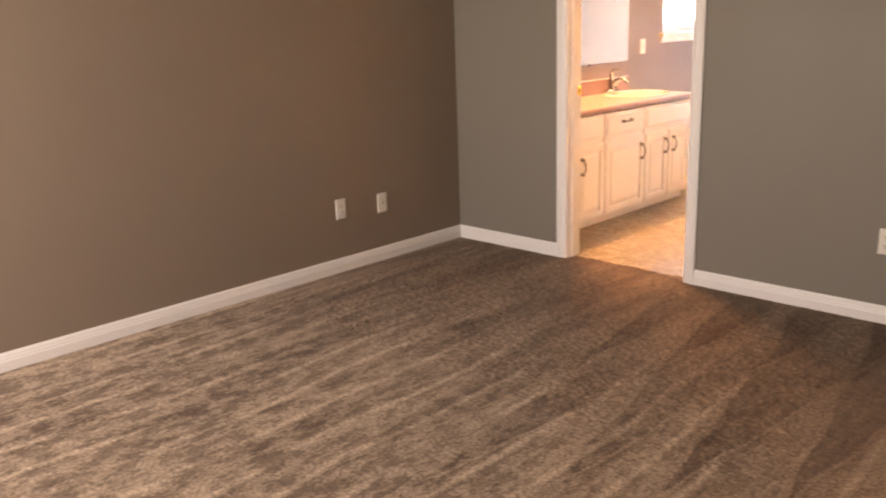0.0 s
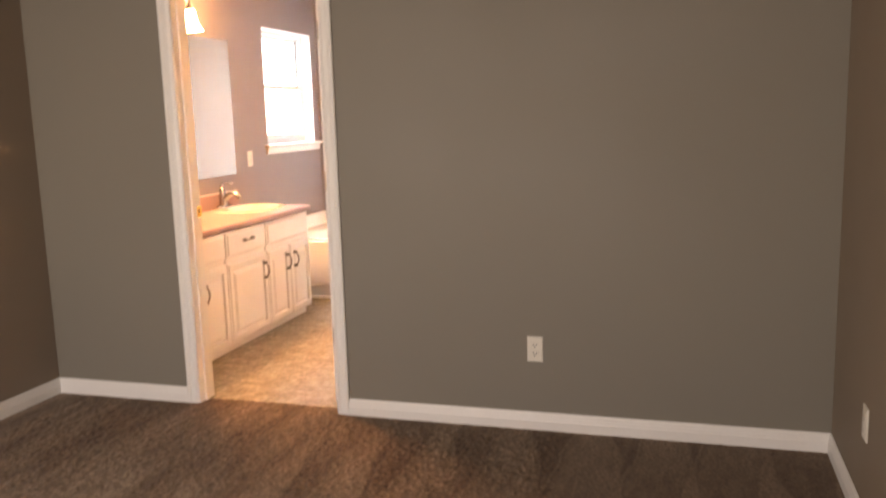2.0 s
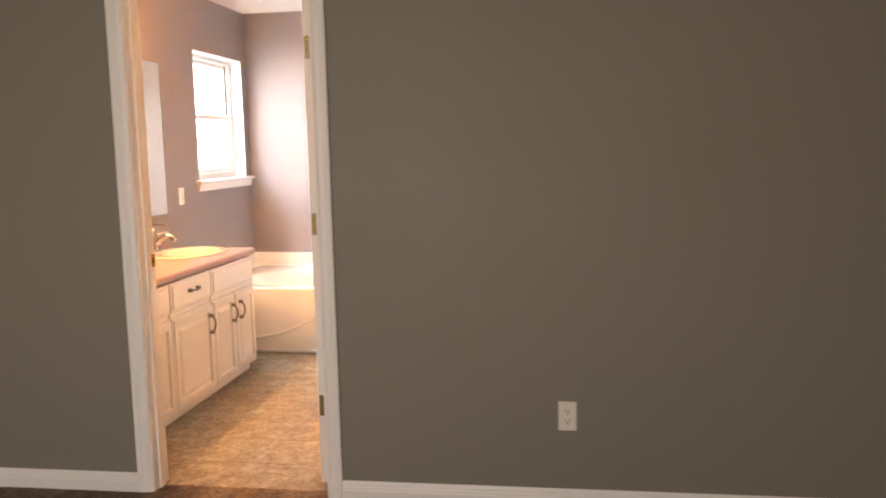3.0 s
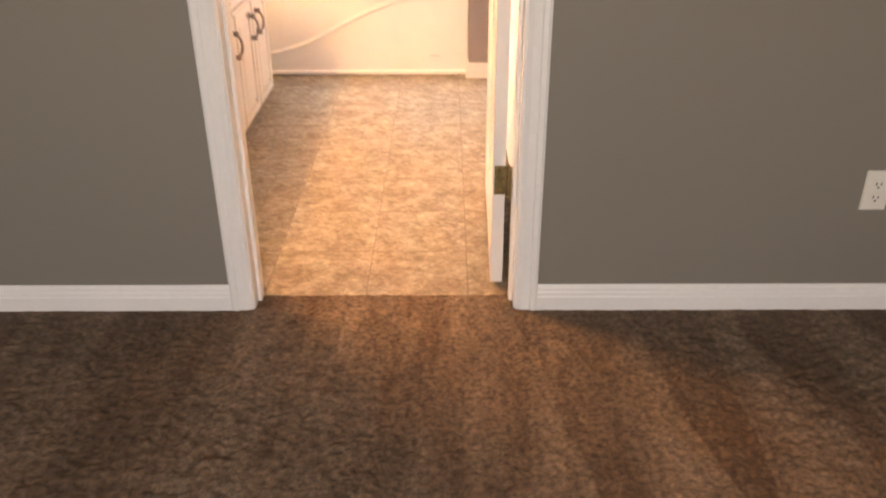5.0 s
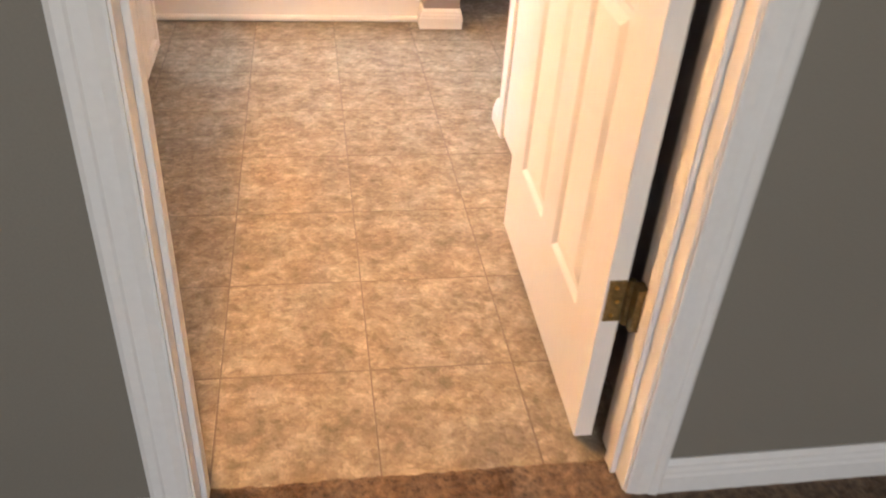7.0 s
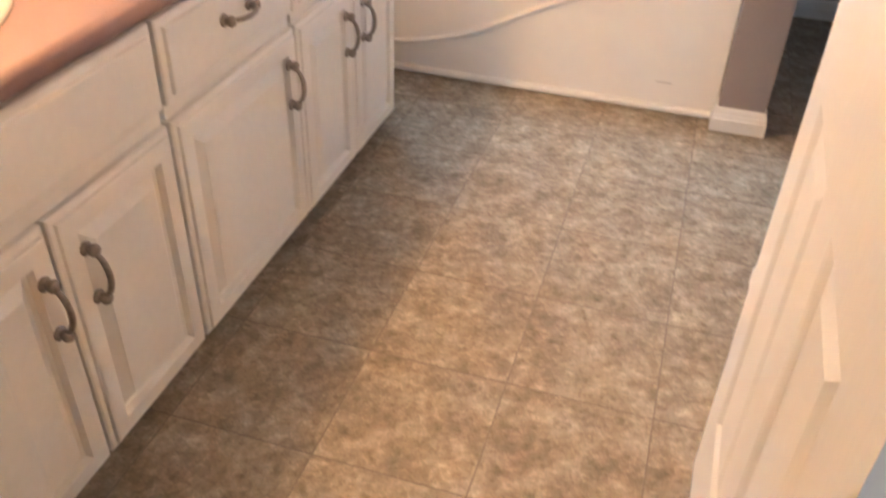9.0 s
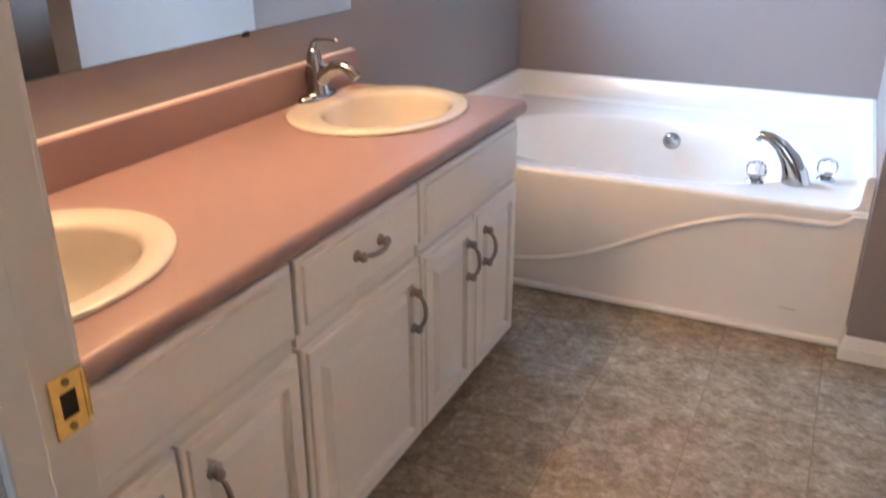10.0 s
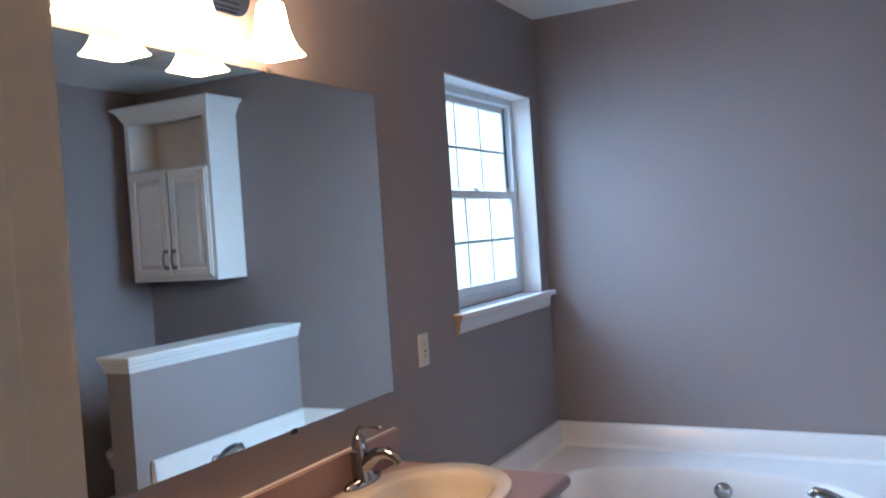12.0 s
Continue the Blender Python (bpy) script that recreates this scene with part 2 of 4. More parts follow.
M_PEWTER = surface("antique pewter", (0.34, 0.30, 0.27), 0.34, 0.9, vary=0.2, grain=160, bump=0.2, dist=0.0008)
M_BRASS = surface("polished brass", (0.78, 0.52, 0.17), 0.2, 1.0, vary=0.1, grain=90, bump=0.03)
M_OLDBRASS = surface("tarnished brass", (0.30, 0.23, 0.11), 0.42, 0.9, vary=0.3, grain=110, bump=0.1)
M_PLATE = surface("ivory outlet plastic", (0.74, 0.71, 0.64), 0.38, vary=0.02, grain=60, bump=0.0)
# near-black: shade painted in for slots and holes, own colour of clips and button
M_SLOT = surface("dark recess", (0.02, 0.02, 0.02), 0.8, vary=0.1, bump=0.0)
M_VINYL_W = surface("white window vinyl", (0.82, 0.83, 0.83), 0.35, vary=0.02, grain=40, bump=0.0)
M_CERAMIC = surface("white ceramic", (0.80, 0.79, 0.76), 0.15, vary=0.01, grain=20, bump=0.0, coat=0.3)
M_GROUT = surface("joint of the vinyl print", (0.185, 0.152, 0.118), 0.6, vary=0.15, grain=120, bump=0.1)
M_SUB = surface("grey rubber seal", (0.10, 0.10, 0.10), 0.7, vary=0.1, grain=60, bump=0.0)
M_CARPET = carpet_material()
M_VINYL = vinyl_material()
M_GLASS = glass_material("window glass", (0.97, 0.99, 0.98))
M_CRYSTAL = glass_material("clear acrylic knob", (0.96, 0.98, 1.0), 0.02)
M_BAREWOOD = surface("bare pine", (0.45, 0.29, 0.15), 0.7, vary=0.15, grain=90, stretch=(1, 0.2, 3))
M_MIRROR = surface("silvered mirror", (0.76, 0.79, 0.75), 0.015, 1.0, vary=0.0, bump=0.0)
M_SHADE = glow_material("lit alabaster glass", (1.0, 0.585, 0.285), 37.0, (0.9, 0.85, 0.78))
M_BULB = glow_material("lamp bulb", (1.0, 0.60, 0.28), 76.0)

# ---------------------------------------------------------------- mesh helpers


def mesh_object(name, bm, material, smooth=None):
    me = bpy.data.meshes.new(name)
    bmesh.ops.recalc_face_normals(bm, faces=bm.faces[:])
    bm.to_mesh(me)
    bm.free()
    me.materials.append(material)
    if smooth is not None:
        for p in me.polygons:
            p.use_smooth = True
        me.set_sharp_from_angle(angle=radians(smooth))
    return new(name, me)


def part(name, bm, material, parent, label="", smooth=None):
    ob = mesh_object(name, bm, material, smooth)
    ob.parent = parent
    if label:
        tagged(ob, label)
    return ob


def thing(name, label, category, at=(0, 0, 0), group="", kind="", turn=0.0):
    ob = new(name)
    ob.empty_display_size = 0.05
    ob.matrix_basis = pose(*at, 0, 0, turn)
    return tagged(ob, label, category, group, kind)


def setting(name, bm, material, label, smooth=None, category=""):
    return tagged(mesh_object(name, bm, material, smooth), label, category, "", "structure")


def add_box(bm, lo, hi, bevel=0.0, seg=2):
    r = bmesh.ops.create_cube(bm, size=1.0)
    c, s = [(a + b) / 2 for a, b in zip(lo, hi)], [b - a for a, b in zip(lo, hi)]
    for v in r["verts"]:
        v.co = Vector((c[i] + v.co[i] * s[i] for i in range(3)))
    if bevel:
        edges = list({e for v in r["verts"] for e in v.link_edges})
        bmesh.ops.bevel(bm, geom=edges, offset=bevel, segments=seg, affect="EDGES", profile=0.6, clamp_overlap=True)
    return bm


def box(lo, hi, bevel=0.0, seg=2):
    return add_box(bmesh.new(), lo, hi, bevel, seg)


def add_rings(bm, rings, close=False, caps=True):
    """Skins a list of equal-length point loops."""
    loops = [[bm.verts.new(p) for p in r] for r in rings]
    n = len(loops[0])
    for a, b in zip(loops, loops[1:] + ([loops[0]] if close else [])):
        for i in range(n):
            bm.faces.new((a[i], a[(i + 1) % n], b[(i + 1) % n], b[i]))
    if caps and not close:
        bm.faces.new(loops[0][::-1])
        bm.faces.new(loops[-1])
    return bm


def lathe(profile, seg=32, sx=1.0, sy=1.0, caps=True, at=(0, 0, 0), wave=None):
    """Turned shape about z: (radius, height) pairs; sx, sy make it oval."""
    rings = []
    for k, (r, z) in enumerate(profile):
        ring = []
        for i in range(seg):
            a = 2 * math.pi * i / seg
            f = wave(k, a) if wave else 1.0
            ring.append((at[0] + r * sx * f * math.cos(a), at[1] + r * sy * f * math.sin(a), at[2] + z))
        rings.append(ring)
    return add_rings(bmesh.new(), rings, caps=caps)


def add_tube(bm, path, radii, seg=10):
    pts = [Vector(p) for p in path]
    rings, up = [], Vector((0.13, 0.31, 0.94)).normalized()
    for i, p in enumerate(pts):
        d = (pts[min(i + 1, len(pts) - 1)] - pts[max(i - 1, 0)]).normalized()
        s = d.cross(up)
        s = s.normalized() if s.length > 1e-4 else d.orthogonal().normalized()
        u = s.cross(d).normalized()
        r = radii[i] if isinstance(radii, (list, tuple)) else radii
        rx, ru = r if isinstance(r, tuple) else (r, r)
        rings.append([p + s * rx * math.cos(2 * math.pi * k / seg) + u * ru * math.sin(2 * math.pi * k / seg) for k in range(seg)])
    return add_rings(bm, rings)


def tube(path, radii, seg=10):
    return add_tube(bmesh.new(), path, radii, seg)


def add_sweep(bm, profile, path):
    """Moulding: profile points (out, up) carried along straight legs. Path rows: (place, outward unit, up unit); legs are mitred by the rows."""
    rings = []
    for place, out, up in path:
        p, o, u = Vector(place), Vector(out), Vector(up)
        rings.append([p + o * a + u * b for a, b in profile])
    return add_rings(bm, rings)


def panel_front(w, h, rings, back):
    """A board with moulded face in the plane of y and z, face towards +x. rings: (inset, depth of the face)."""
    bm = bmesh.new()
    loops = [[(back, a, b) for a, b in ((0, 0), (w, 0), (w, h), (0, h))]]
    for i, d in rings:
        loops.append([(d, a, b) for a, b in ((i, i), (w - i, i), (w - i, h - i), (i, h - i))])
    return add_rings(bm, loops)


def wall_with_holes(axis, near, far, a0, a1, z0, z1, holes):
    """A wall slab; axis 'x' or 'y' is its thin way (near to far); holes (a0, a1, z0, z1) go through it."""
    bm = bmesh.new()
    cuts_a = sorted({a0, a1, *[h[0] for h in holes], *[h[1] for h in holes]})
    cuts_z = sorted({z0, z1, *[h[2] for h in holes], *[h[3] for h in holes]})
    vs = {}

    def vert(d, a, z):
        key = (d, a, z)
        if key not in vs:
            vs[key] = bm.verts.new((d, a, z) if axis == "x" else (a, d, z))
        return vs[key]

    def solid(i, j):
        if not (0 <= i < len(cuts_a) - 1 and 0 <= j < len(cuts_z) - 1):
            return False
        ca, cz = (cuts_a[i] + cuts_a[i + 1]) / 2, (cuts_z[j] + cuts_z[j + 1]) / 2
        return not any(h[0] < ca < h[1] and h[2] < cz < h[3] for h in holes)
    for i in range(len(cuts_a) - 1):
        for j in range(len(cuts_z) - 1):
            if not solid(i, j):
                continue
            A, B, C, D = cuts_a[i], cuts_a[i + 1], cuts_z[j], cuts_z[j + 1]
            for d in (near, far):
                bm.faces.new([vert(d, A, C), vert(d, B, C), vert(d, B, D), vert(d, A, D)])
            for di, dj, p, q in ((-1, 0, (A, C), (A, D)), (1, 0, (B, C), (B, D)), (0, -1, (A, C), (B, C)), (0, 1, (A, D), (B, D))):
                if not solid(i + di, j + dj):
                    bm.faces.new([vert(near, *p), vert(near, *q), vert(far, *q), vert(far, *p)])
    return bm


# ---------------------------------------------------------------- the plan
W = 0.752                    # clear door opening
DOOR_H = 2.07
WALL = 0.125                 # door wall, from y = 0 to here
XL, XR = -0.86, 2.94         # bedroom side walls
YB = -5.25                   # bedroom back wall
BL, BY = -0.905, 3.56        # bathroom left and far walls
BR, TR, CY = 0.818, 1.82, 1.50  # closet wall, toilet side wall, closet end
CEIL = 2.537

# floors
bm = bmesh.new()
nx, ny = 150, 210
random.seed(4)
grid = [[bm.verts.new((XL - 0.02 + (XR - XL + 0.04) * i / nx, YB + (0 - YB) * j / ny, random.uniform(-0.0025, 0.0015))) for i in range(nx + 1)] for j in range(ny + 1)]
for j in range(ny):
    for i in range(nx):
        bm.faces.new((grid[j][i], grid[j][i + 1], grid[j + 1][i + 1], grid[j + 1][i]))
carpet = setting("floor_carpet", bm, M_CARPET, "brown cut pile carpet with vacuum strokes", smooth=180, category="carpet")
bm = bmesh.new()
grid = [[bm.verts.new((0.001 + (W - 0.002) * i / 60, -0.002 + 0.082 * j / 8 + (random.uniform(-0.004, 0.004) if j == 8 else 0), (random.uniform(-0.002, 0.003) if j < 8 else -0.006))) for i in range(61)] for j in range(9)]
for j in range(8):
    for i in range(60):
        bm.faces.new((grid[j][i], grid[j][i + 1], grid[j + 1][i + 1], grid[j + 1][i]))
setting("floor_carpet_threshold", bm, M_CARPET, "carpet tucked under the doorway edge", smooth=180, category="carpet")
# nubby pile where the walker passes close, sinking into the sheet at its rim
rng = np.random.default_rng(5)
gx, gy = np.arange(-0.80, 1.95, 0.0055), np.arange(-1.75, 0.0785, 0.0055)
px, py = np.meshgrid(gx, gy)


def soften(a):
    return (a + np.roll(a, 1, 0) + np.roll(a, -1, 0) + np.roll(a, 1, 1) + np.roll(a, -1, 1)) / 5


raw = rng.random(px.shape)
high = soften(raw)
low = rng.random(px.shape)
for _ in range(6):
    low = soften(low)
hz = 0.0005 + 0.0075 * (high - 0.5) * 1.5 + 0.006 * (low - 0.5) * 4 + 0.0025
rim = np.clip(np.minimum.reduce([(px + 0.80) / 0.12, (1.95 - px) / 0.12, (py + 1.75) / 0.12]), 0, 1)
hz = hz * rim - 0.006 * (1 - rim)
hz = np.where(py > 0.070, -0.004, hz)
hz = np.where((py > -0.030) & ((px < 0.0) | (px > W)), hz * 0.3, hz)
jx, jy = rng.uniform(-0.0018, 0.0018, px.shape), rng.uniform(-0.0018, 0.0018, px.shape)
co_all = np.stack([px + jx, py + jy, hz], -1).reshape(-1, 3)
nyy, nxx = px.shape
ids = np.arange(nyy * nxx).reshape(nyy, nxx)
quads = np.stack([ids[:-1, :-1], ids[:-1, 1:], ids[1:, 1:], ids[1:, :-1]], -1).reshape(-1, 4)
cx, cy = px[:-1, :-1].ravel(), py[:-1, :-1].ravel()
quads = quads[(cy < -0.008) | ((cx > 0.004) & (cx < W - 0.010))]
pile_mesh = bpy.data.meshes.new("carpet_pile")
pile_mesh.from_pydata(co_all.tolist(), [], quads.tolist())
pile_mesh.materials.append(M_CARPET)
for poly in pile_mesh.polygons:
    poly.use_smooth = True
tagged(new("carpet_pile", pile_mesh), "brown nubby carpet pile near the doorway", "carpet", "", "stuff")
vinyl = setting("floor_bathroom", box((BL - 0.05, 0.0, -0.06), (TR + 0.05, BY + 0.05, -0.0045)), M_GROUT, "beige and grey stone-patterned vinyl floor", category="floor")

# walls
setting("wall_door", wall_with_holes("y", 0.0, WALL / 2, XL - 0.1, XR + 0.1, -0.06, CEIL, [(-0.02, W + 0.02, -0.06, DOOR_H + 0.02)]), M_BED, "taupe painted bedroom wall with doorway")
setting("wall_bath_near", wall_with_holes("y", WALL / 2, WALL, BL - 0.1, TR + 0.1, -0.06, CEIL, [(-0.02, W + 0.02, -0.06, DOOR_H + 0.02)]), M_BATH, "mauve grey painted bathroom wall round the doorway")
setting("wall_bedroom_west", box((XL - 0.1, YB - 0.1, -0.06), (XL, -0.001, CEIL)), M_SIDE, "warm brown painted bedroom side wall")
setting("wall_bedroom_east", box((XR, YB - 0.1, -0.06), (XR + 0.1, -0.001, CEIL)), M_SIDE, "warm brown painted bedroom side wall")
# the south opening is added for the bedroom light panel and never in view
setting("wall_bedroom_south", wall_with_holes("y", YB - 0.1, YB, XL, XR, -0.06, CEIL, [(-0.40, 1.10, 0.85, 2.15)]), M_BED, "taupe painted bedroom wall with unseen added opening")
WY0, WY1, WZ0, WZ1 = 2.566, 3.457, 1.215, 2.146
setting("wall_bath_west", wall_with_holes("x", BL - 0.15, BL, WALL + 0.001, BY + 0.1, -0.06, CEIL, [(WY0, WY1, WZ0, WZ1)]), M_BATH, "mauve grey painted bathroom wall with window")
setting("wall_bath_north", box((BL + 0.001, BY, -0.06), (TR + 0.1, BY + 0.1, CEIL)), M_BATH, "mauve grey painted bathroom end wall")
setting("wall_closet", box((BR, WALL + 0.001, -0.06), (BR + 0.1, CY - 0.1, CEIL)), M_BATH, "mauve grey painted closet wall")
setting("wall_closet_end", box((BR, CY - 0.1, -0.06), (TR, CY, CEIL)), M_BATH, "mauve grey painted closet end wall")
setting("wall_bath_east", box((TR, CY - 0.1, -0.06), (TR + 0.1, BY - 0.001, CEIL)), M_BATH, "mauve grey painted wall beside the toilet")
setting("ceiling_bedroom", box((XL - 0.1, YB - 0.1, CEIL), (XR + 0.1, WALL / 2 - 0.001, CEIL + 0.1)), M_CEIL, "white textured bedroom ceiling")
setting("ceiling_bathroom", box((BL - 0.15, WALL / 2 + 0.001, CEIL), (TR + 0.1, BY + 0.1, CEIL + 0.1)), M_CEIL, "white textured bathroom ceiling")

# baseboards: moulded profile, thickness out from the wall, height
BASE = [(a, b * 1.07) for a, b in ((0, 0), (0.014, 0), (0.014, 0.040), (0.0115, 0.046), (0.0115, 0.052), (0.0085, 0.059), (0.0085, 0.065), (0.003, 0.076), (0, 0.076))]
Z = (0, 0, 1)


def baseboard(name, a, b, out, label="white moulded wooden baseboard"):
    bm = add_sweep(bmesh.new(), BASE, [(a, out, Z), (b, out, Z)])
    return setting(name, bm, M_TRIM, label, category="baseboard")


CW, CT = 0.063, 0.016        # casing width, thickness
baseboard("baseboard_1", (XL + 0.0005, -0.0005, 0), (-0.004 - CW, -0.0005, 0), (0, -1, 0))
baseboard("baseboard_2", (W + 0.004 + CW, -0.0005, 0), (XR - 0.0005, -0.0005, 0), (0, -1, 0))
baseboard("baseboard_3", (XL + 0.0005, YB, 0), (XL + 0.0005, -0.001, 0), (1, 0, 0))
baseboard("baseboard_4", (XR - 0.0005, YB, 0), (XR - 0.0005, -0.001, 0), (-1, 0, 0))
baseboard("baseboard_5", (TR - 0.0005, CY, -0.004), (TR - 0.0005, BY, -0.004), (-1, 0, 0))
baseboard("baseboard_6", (0.84, BY - 0.0005, -0.004), (TR, BY - 0.0005, -0.004), (0, -1, 0))
# round the closet corner
bm = add_sweep(bmesh.new(), BASE, [((BR - 0.0005, 1.44, -0.004), (-1, 0, 0), Z), ((BR - 0.0005, CY + 0.0005, -0.004), (-1, 1, 0), Z), ((TR, CY + 0.0005, -0.004), (0, 1, 0), Z)])
setting("baseboard_7", bm, M_TRIM, "white moulded baseboard round the closet corner", category="baseboard")

# ---------------------------------------------------------------- door frame
frame_door = thing("door_frame", "white painted door frame with moulded casing", "door frame", (0, 0, 0), kind="structure")
CAS = [(0, 0), (0, 0.012), (0.008, CT), (0.02, CT - 0.001), (0.024, CT - 0.004), (0.044, CT - 0.004), (0.054, CT - 0.008), (0.058, 0.006), (CW, 0.006), (CW, 0)]
CAS = [(CW - a, b) for a, b in CAS]


def casing(parent, y, out, x0, x1, top, material=M_TRIM):
    """Three mitred casing boards round an opening in a wall facing out."""
    o = Vector((0, out, 0))
    r = 0.004
    legs = (("casing_side", (x0 - r, 0), (x0 - r, 1), (-1, 0), None), ("casing_side", (x1 + r, 0), (x1 + r, 1), (1, 0), None))
    for name, lo, hi, side, _ in legs:
        bm = bmesh.new()
        rings = []
        for bottom in (True, False):
            ring = []
            for a, b in CAS:
                z = 0.0 if bottom else top + r + a
                ring.append(Vector((lo[0] + side[0] * a, y, z)) + o * b)
            rings.append(ring)
        part(name, add_rings(bm, rings), material, parent)
    rings = []
    for x, s in ((x0 - r, -1), (x1 + r, 1)):
        rings.append([Vector((x + s * a, y, top + r + a)) + o * b for a, b in CAS])
    part("casing_head", add_rings(bmesh.new(), rings), material, parent)


casing(frame_door, -0.0005, -1, 0.0, W, DOOR_H)
casing(frame_door, WALL + 0.0005, 1, 0.0, W, DOOR_H)
for nm, lo, hi in (("jamb", (-0.0195, 0.0, 0), (0.0, WALL, DOOR_H)), ("jamb", (W, 0.0, 0), (W + 0.0195, WALL, DOOR_H)), ("jamb_head", (-0.0195, 0.0, DOOR_H), (W + 0.0195, WALL, DOOR_H + 0.0195))):
    part(nm, box(lo, hi, 0.0015), M_TRIM, frame_door)
for nm, lo, hi in (("stop", (0.0, 0.040, 0), (0.011, 0.076, DOOR_H)), ("stop", (W - 0.011, 0.040, 0), (W, 0.076, DOOR_H)), ("stop_head", (0.011, 0.040, DOOR_H - 0.011), (W - 0.011, 0.076, DOOR_H))):
    part(nm, box(lo, hi, 0.003), M_TRIM, frame_door)

# brass strike plate let into the latch jamb
strike = thing("strike_plate", "polished brass strike plate on the door jamb", "door hardware", (0.0, 0.109, 0.968))
bm = wall_with_holes("x", 0.0, 0.002, -0.016, 0.017, -0.028, 0.028, [(-0.008, 0.008, -0.012, 0.012)])
part("plate", bm, M_BRASS, strike)
part("lip", tube([(0.0012, 0.016, -0.022), (0.0012, 0.016, 0.022)], [(0.0012, 0.004)] * 2, 8), M_BRASS, strike)
part("latch_hole", box((-0.001, -0.0078, -0.0118), (0.0006, 0.0078, 0.0118)), M_SLOT, strike)
for z in (-0.021, 0.021):
    part("screw", tube([(0.001, 0, z), (0.0032, 0, z)], 0.0034, 12), M_OLDBRASS, strike)

# ---------------------------------------------------------------- bathroom door, standing open
door = thing("door_1", "white six-panel interior door standing open", "door", (W - 0.026, 0.121, 0.018), kind="structure", turn=-1.2)
DW, DH, DT = 0.742, 2.03, 0.035
# slab from local x -DT to 0 (visible face at -DT), y 0 to DW
cols = [(0.124, 0.325), (0.421, 0.630)]
rows_ = [(0.225, 0.80), (0.99, 1.60), (1.70, 1.905)]
holes = [(a, b, c, d) for a, b in cols for c, d in rows_]
slab = part("slab", wall_with_holes("x", -DT, 0.0, 0.0, DW, 0.0, DH, holes), M_DOOR, door)
for a, b, c, d in holes:
    for side in (-1, 1):
        w, h = b - a, d - c
        rings = [(0.0, 0.0), (0.004, -0.002), (0.013, -0.008), (0.026, -0.008), (0.046, -0.0015)]
        bm = panel_front(w, h, rings, -0.016)
        for v in bm.verts:
            x, y, z = v.co
            v.co = (x if side > 0 else -DT - x, a + y, c + z)
        part("panel", bm, M_DOOR, door)
for z in (0.335, 1.095, 1.80):
    hinge = part("hinge", box((-0.031, -0.0025, z - 0.044), (0.0, 0.0005, z + 0.044), 0.0008), M_OLDBRASS, door, "tarnished brass butt hinge")
    part("hinge_pin", tube([(0.007, -0.004, z - 0.047), (0.007, -0.004, z + 0.047)], 0.0065, 12), M_OLDBRASS, hinge)
    part("jamb_leaf", box((0.008, -0.034, z - 0.044), (0.0285, -0.0055, z + 0.044), 0.0008), M_OLDBRASS, hinge)
    for s in (-0.03, 0.0, 0.03):
        part("screw", tube([(-0.018 + 0.006 * (s == 0), -0.0015, z + s), (-0.018 + 0.006 * (s == 0), -0.0042, z + s)], 0.004, 10), M_BRASS, hinge)


def knob_profile(sign, y, z):
    prof = [(0.031, 0.0), (0.031, 0.004), (0.027, 0.008), (0.012, 0.012), (0.011, 0.028), (0.020, 0.034), (0.0265, 0.044), (0.0265, 0.052), (0.022, 0.060), (0.008, 0.064)]
    bm = lathe(prof, 28)
    for v in bm.verts:
        a, b, c = v.co
        v.co = ((-DT - c) if sign < 0 else c, y + a, z + b)
    return bm


for s in (-1, 1):
    part("knob", knob_profile(s, DW - 0.062, 0.955), M_BRASS, door, "polished brass round knob", smooth=35)
part("latch", box((-DT / 2 - 0.011, DW - 0.001, 0.926), (-DT / 2 + 0.011, DW + 0.0015, 0.984)), M_BRASS, door)

# closet casing beyond the open door
closet = thing("closet_door_trim", "white moulded casing of the closet opening", "door trim", (BR, 0, 0), kind="structure")
for y0 in (0.62, 1.375):
    part("casing_side", box((-0.016, y0, -0.004), (-0.0005, y0 + 0.058, 2.09), 0.004), M_TRIM, closet)
part("casing_head", box((-0.016, 0.62, 2.0905), (-0.0005, 1.433, 2.148), 0.004), M_TRIM, closet)
part("leaf", box((-0.006, 0.679, 0.01), (-0.0006, 1.374, 2.088)), M_DOOR, closet)

# ---------------------------------------------------------------- outlets


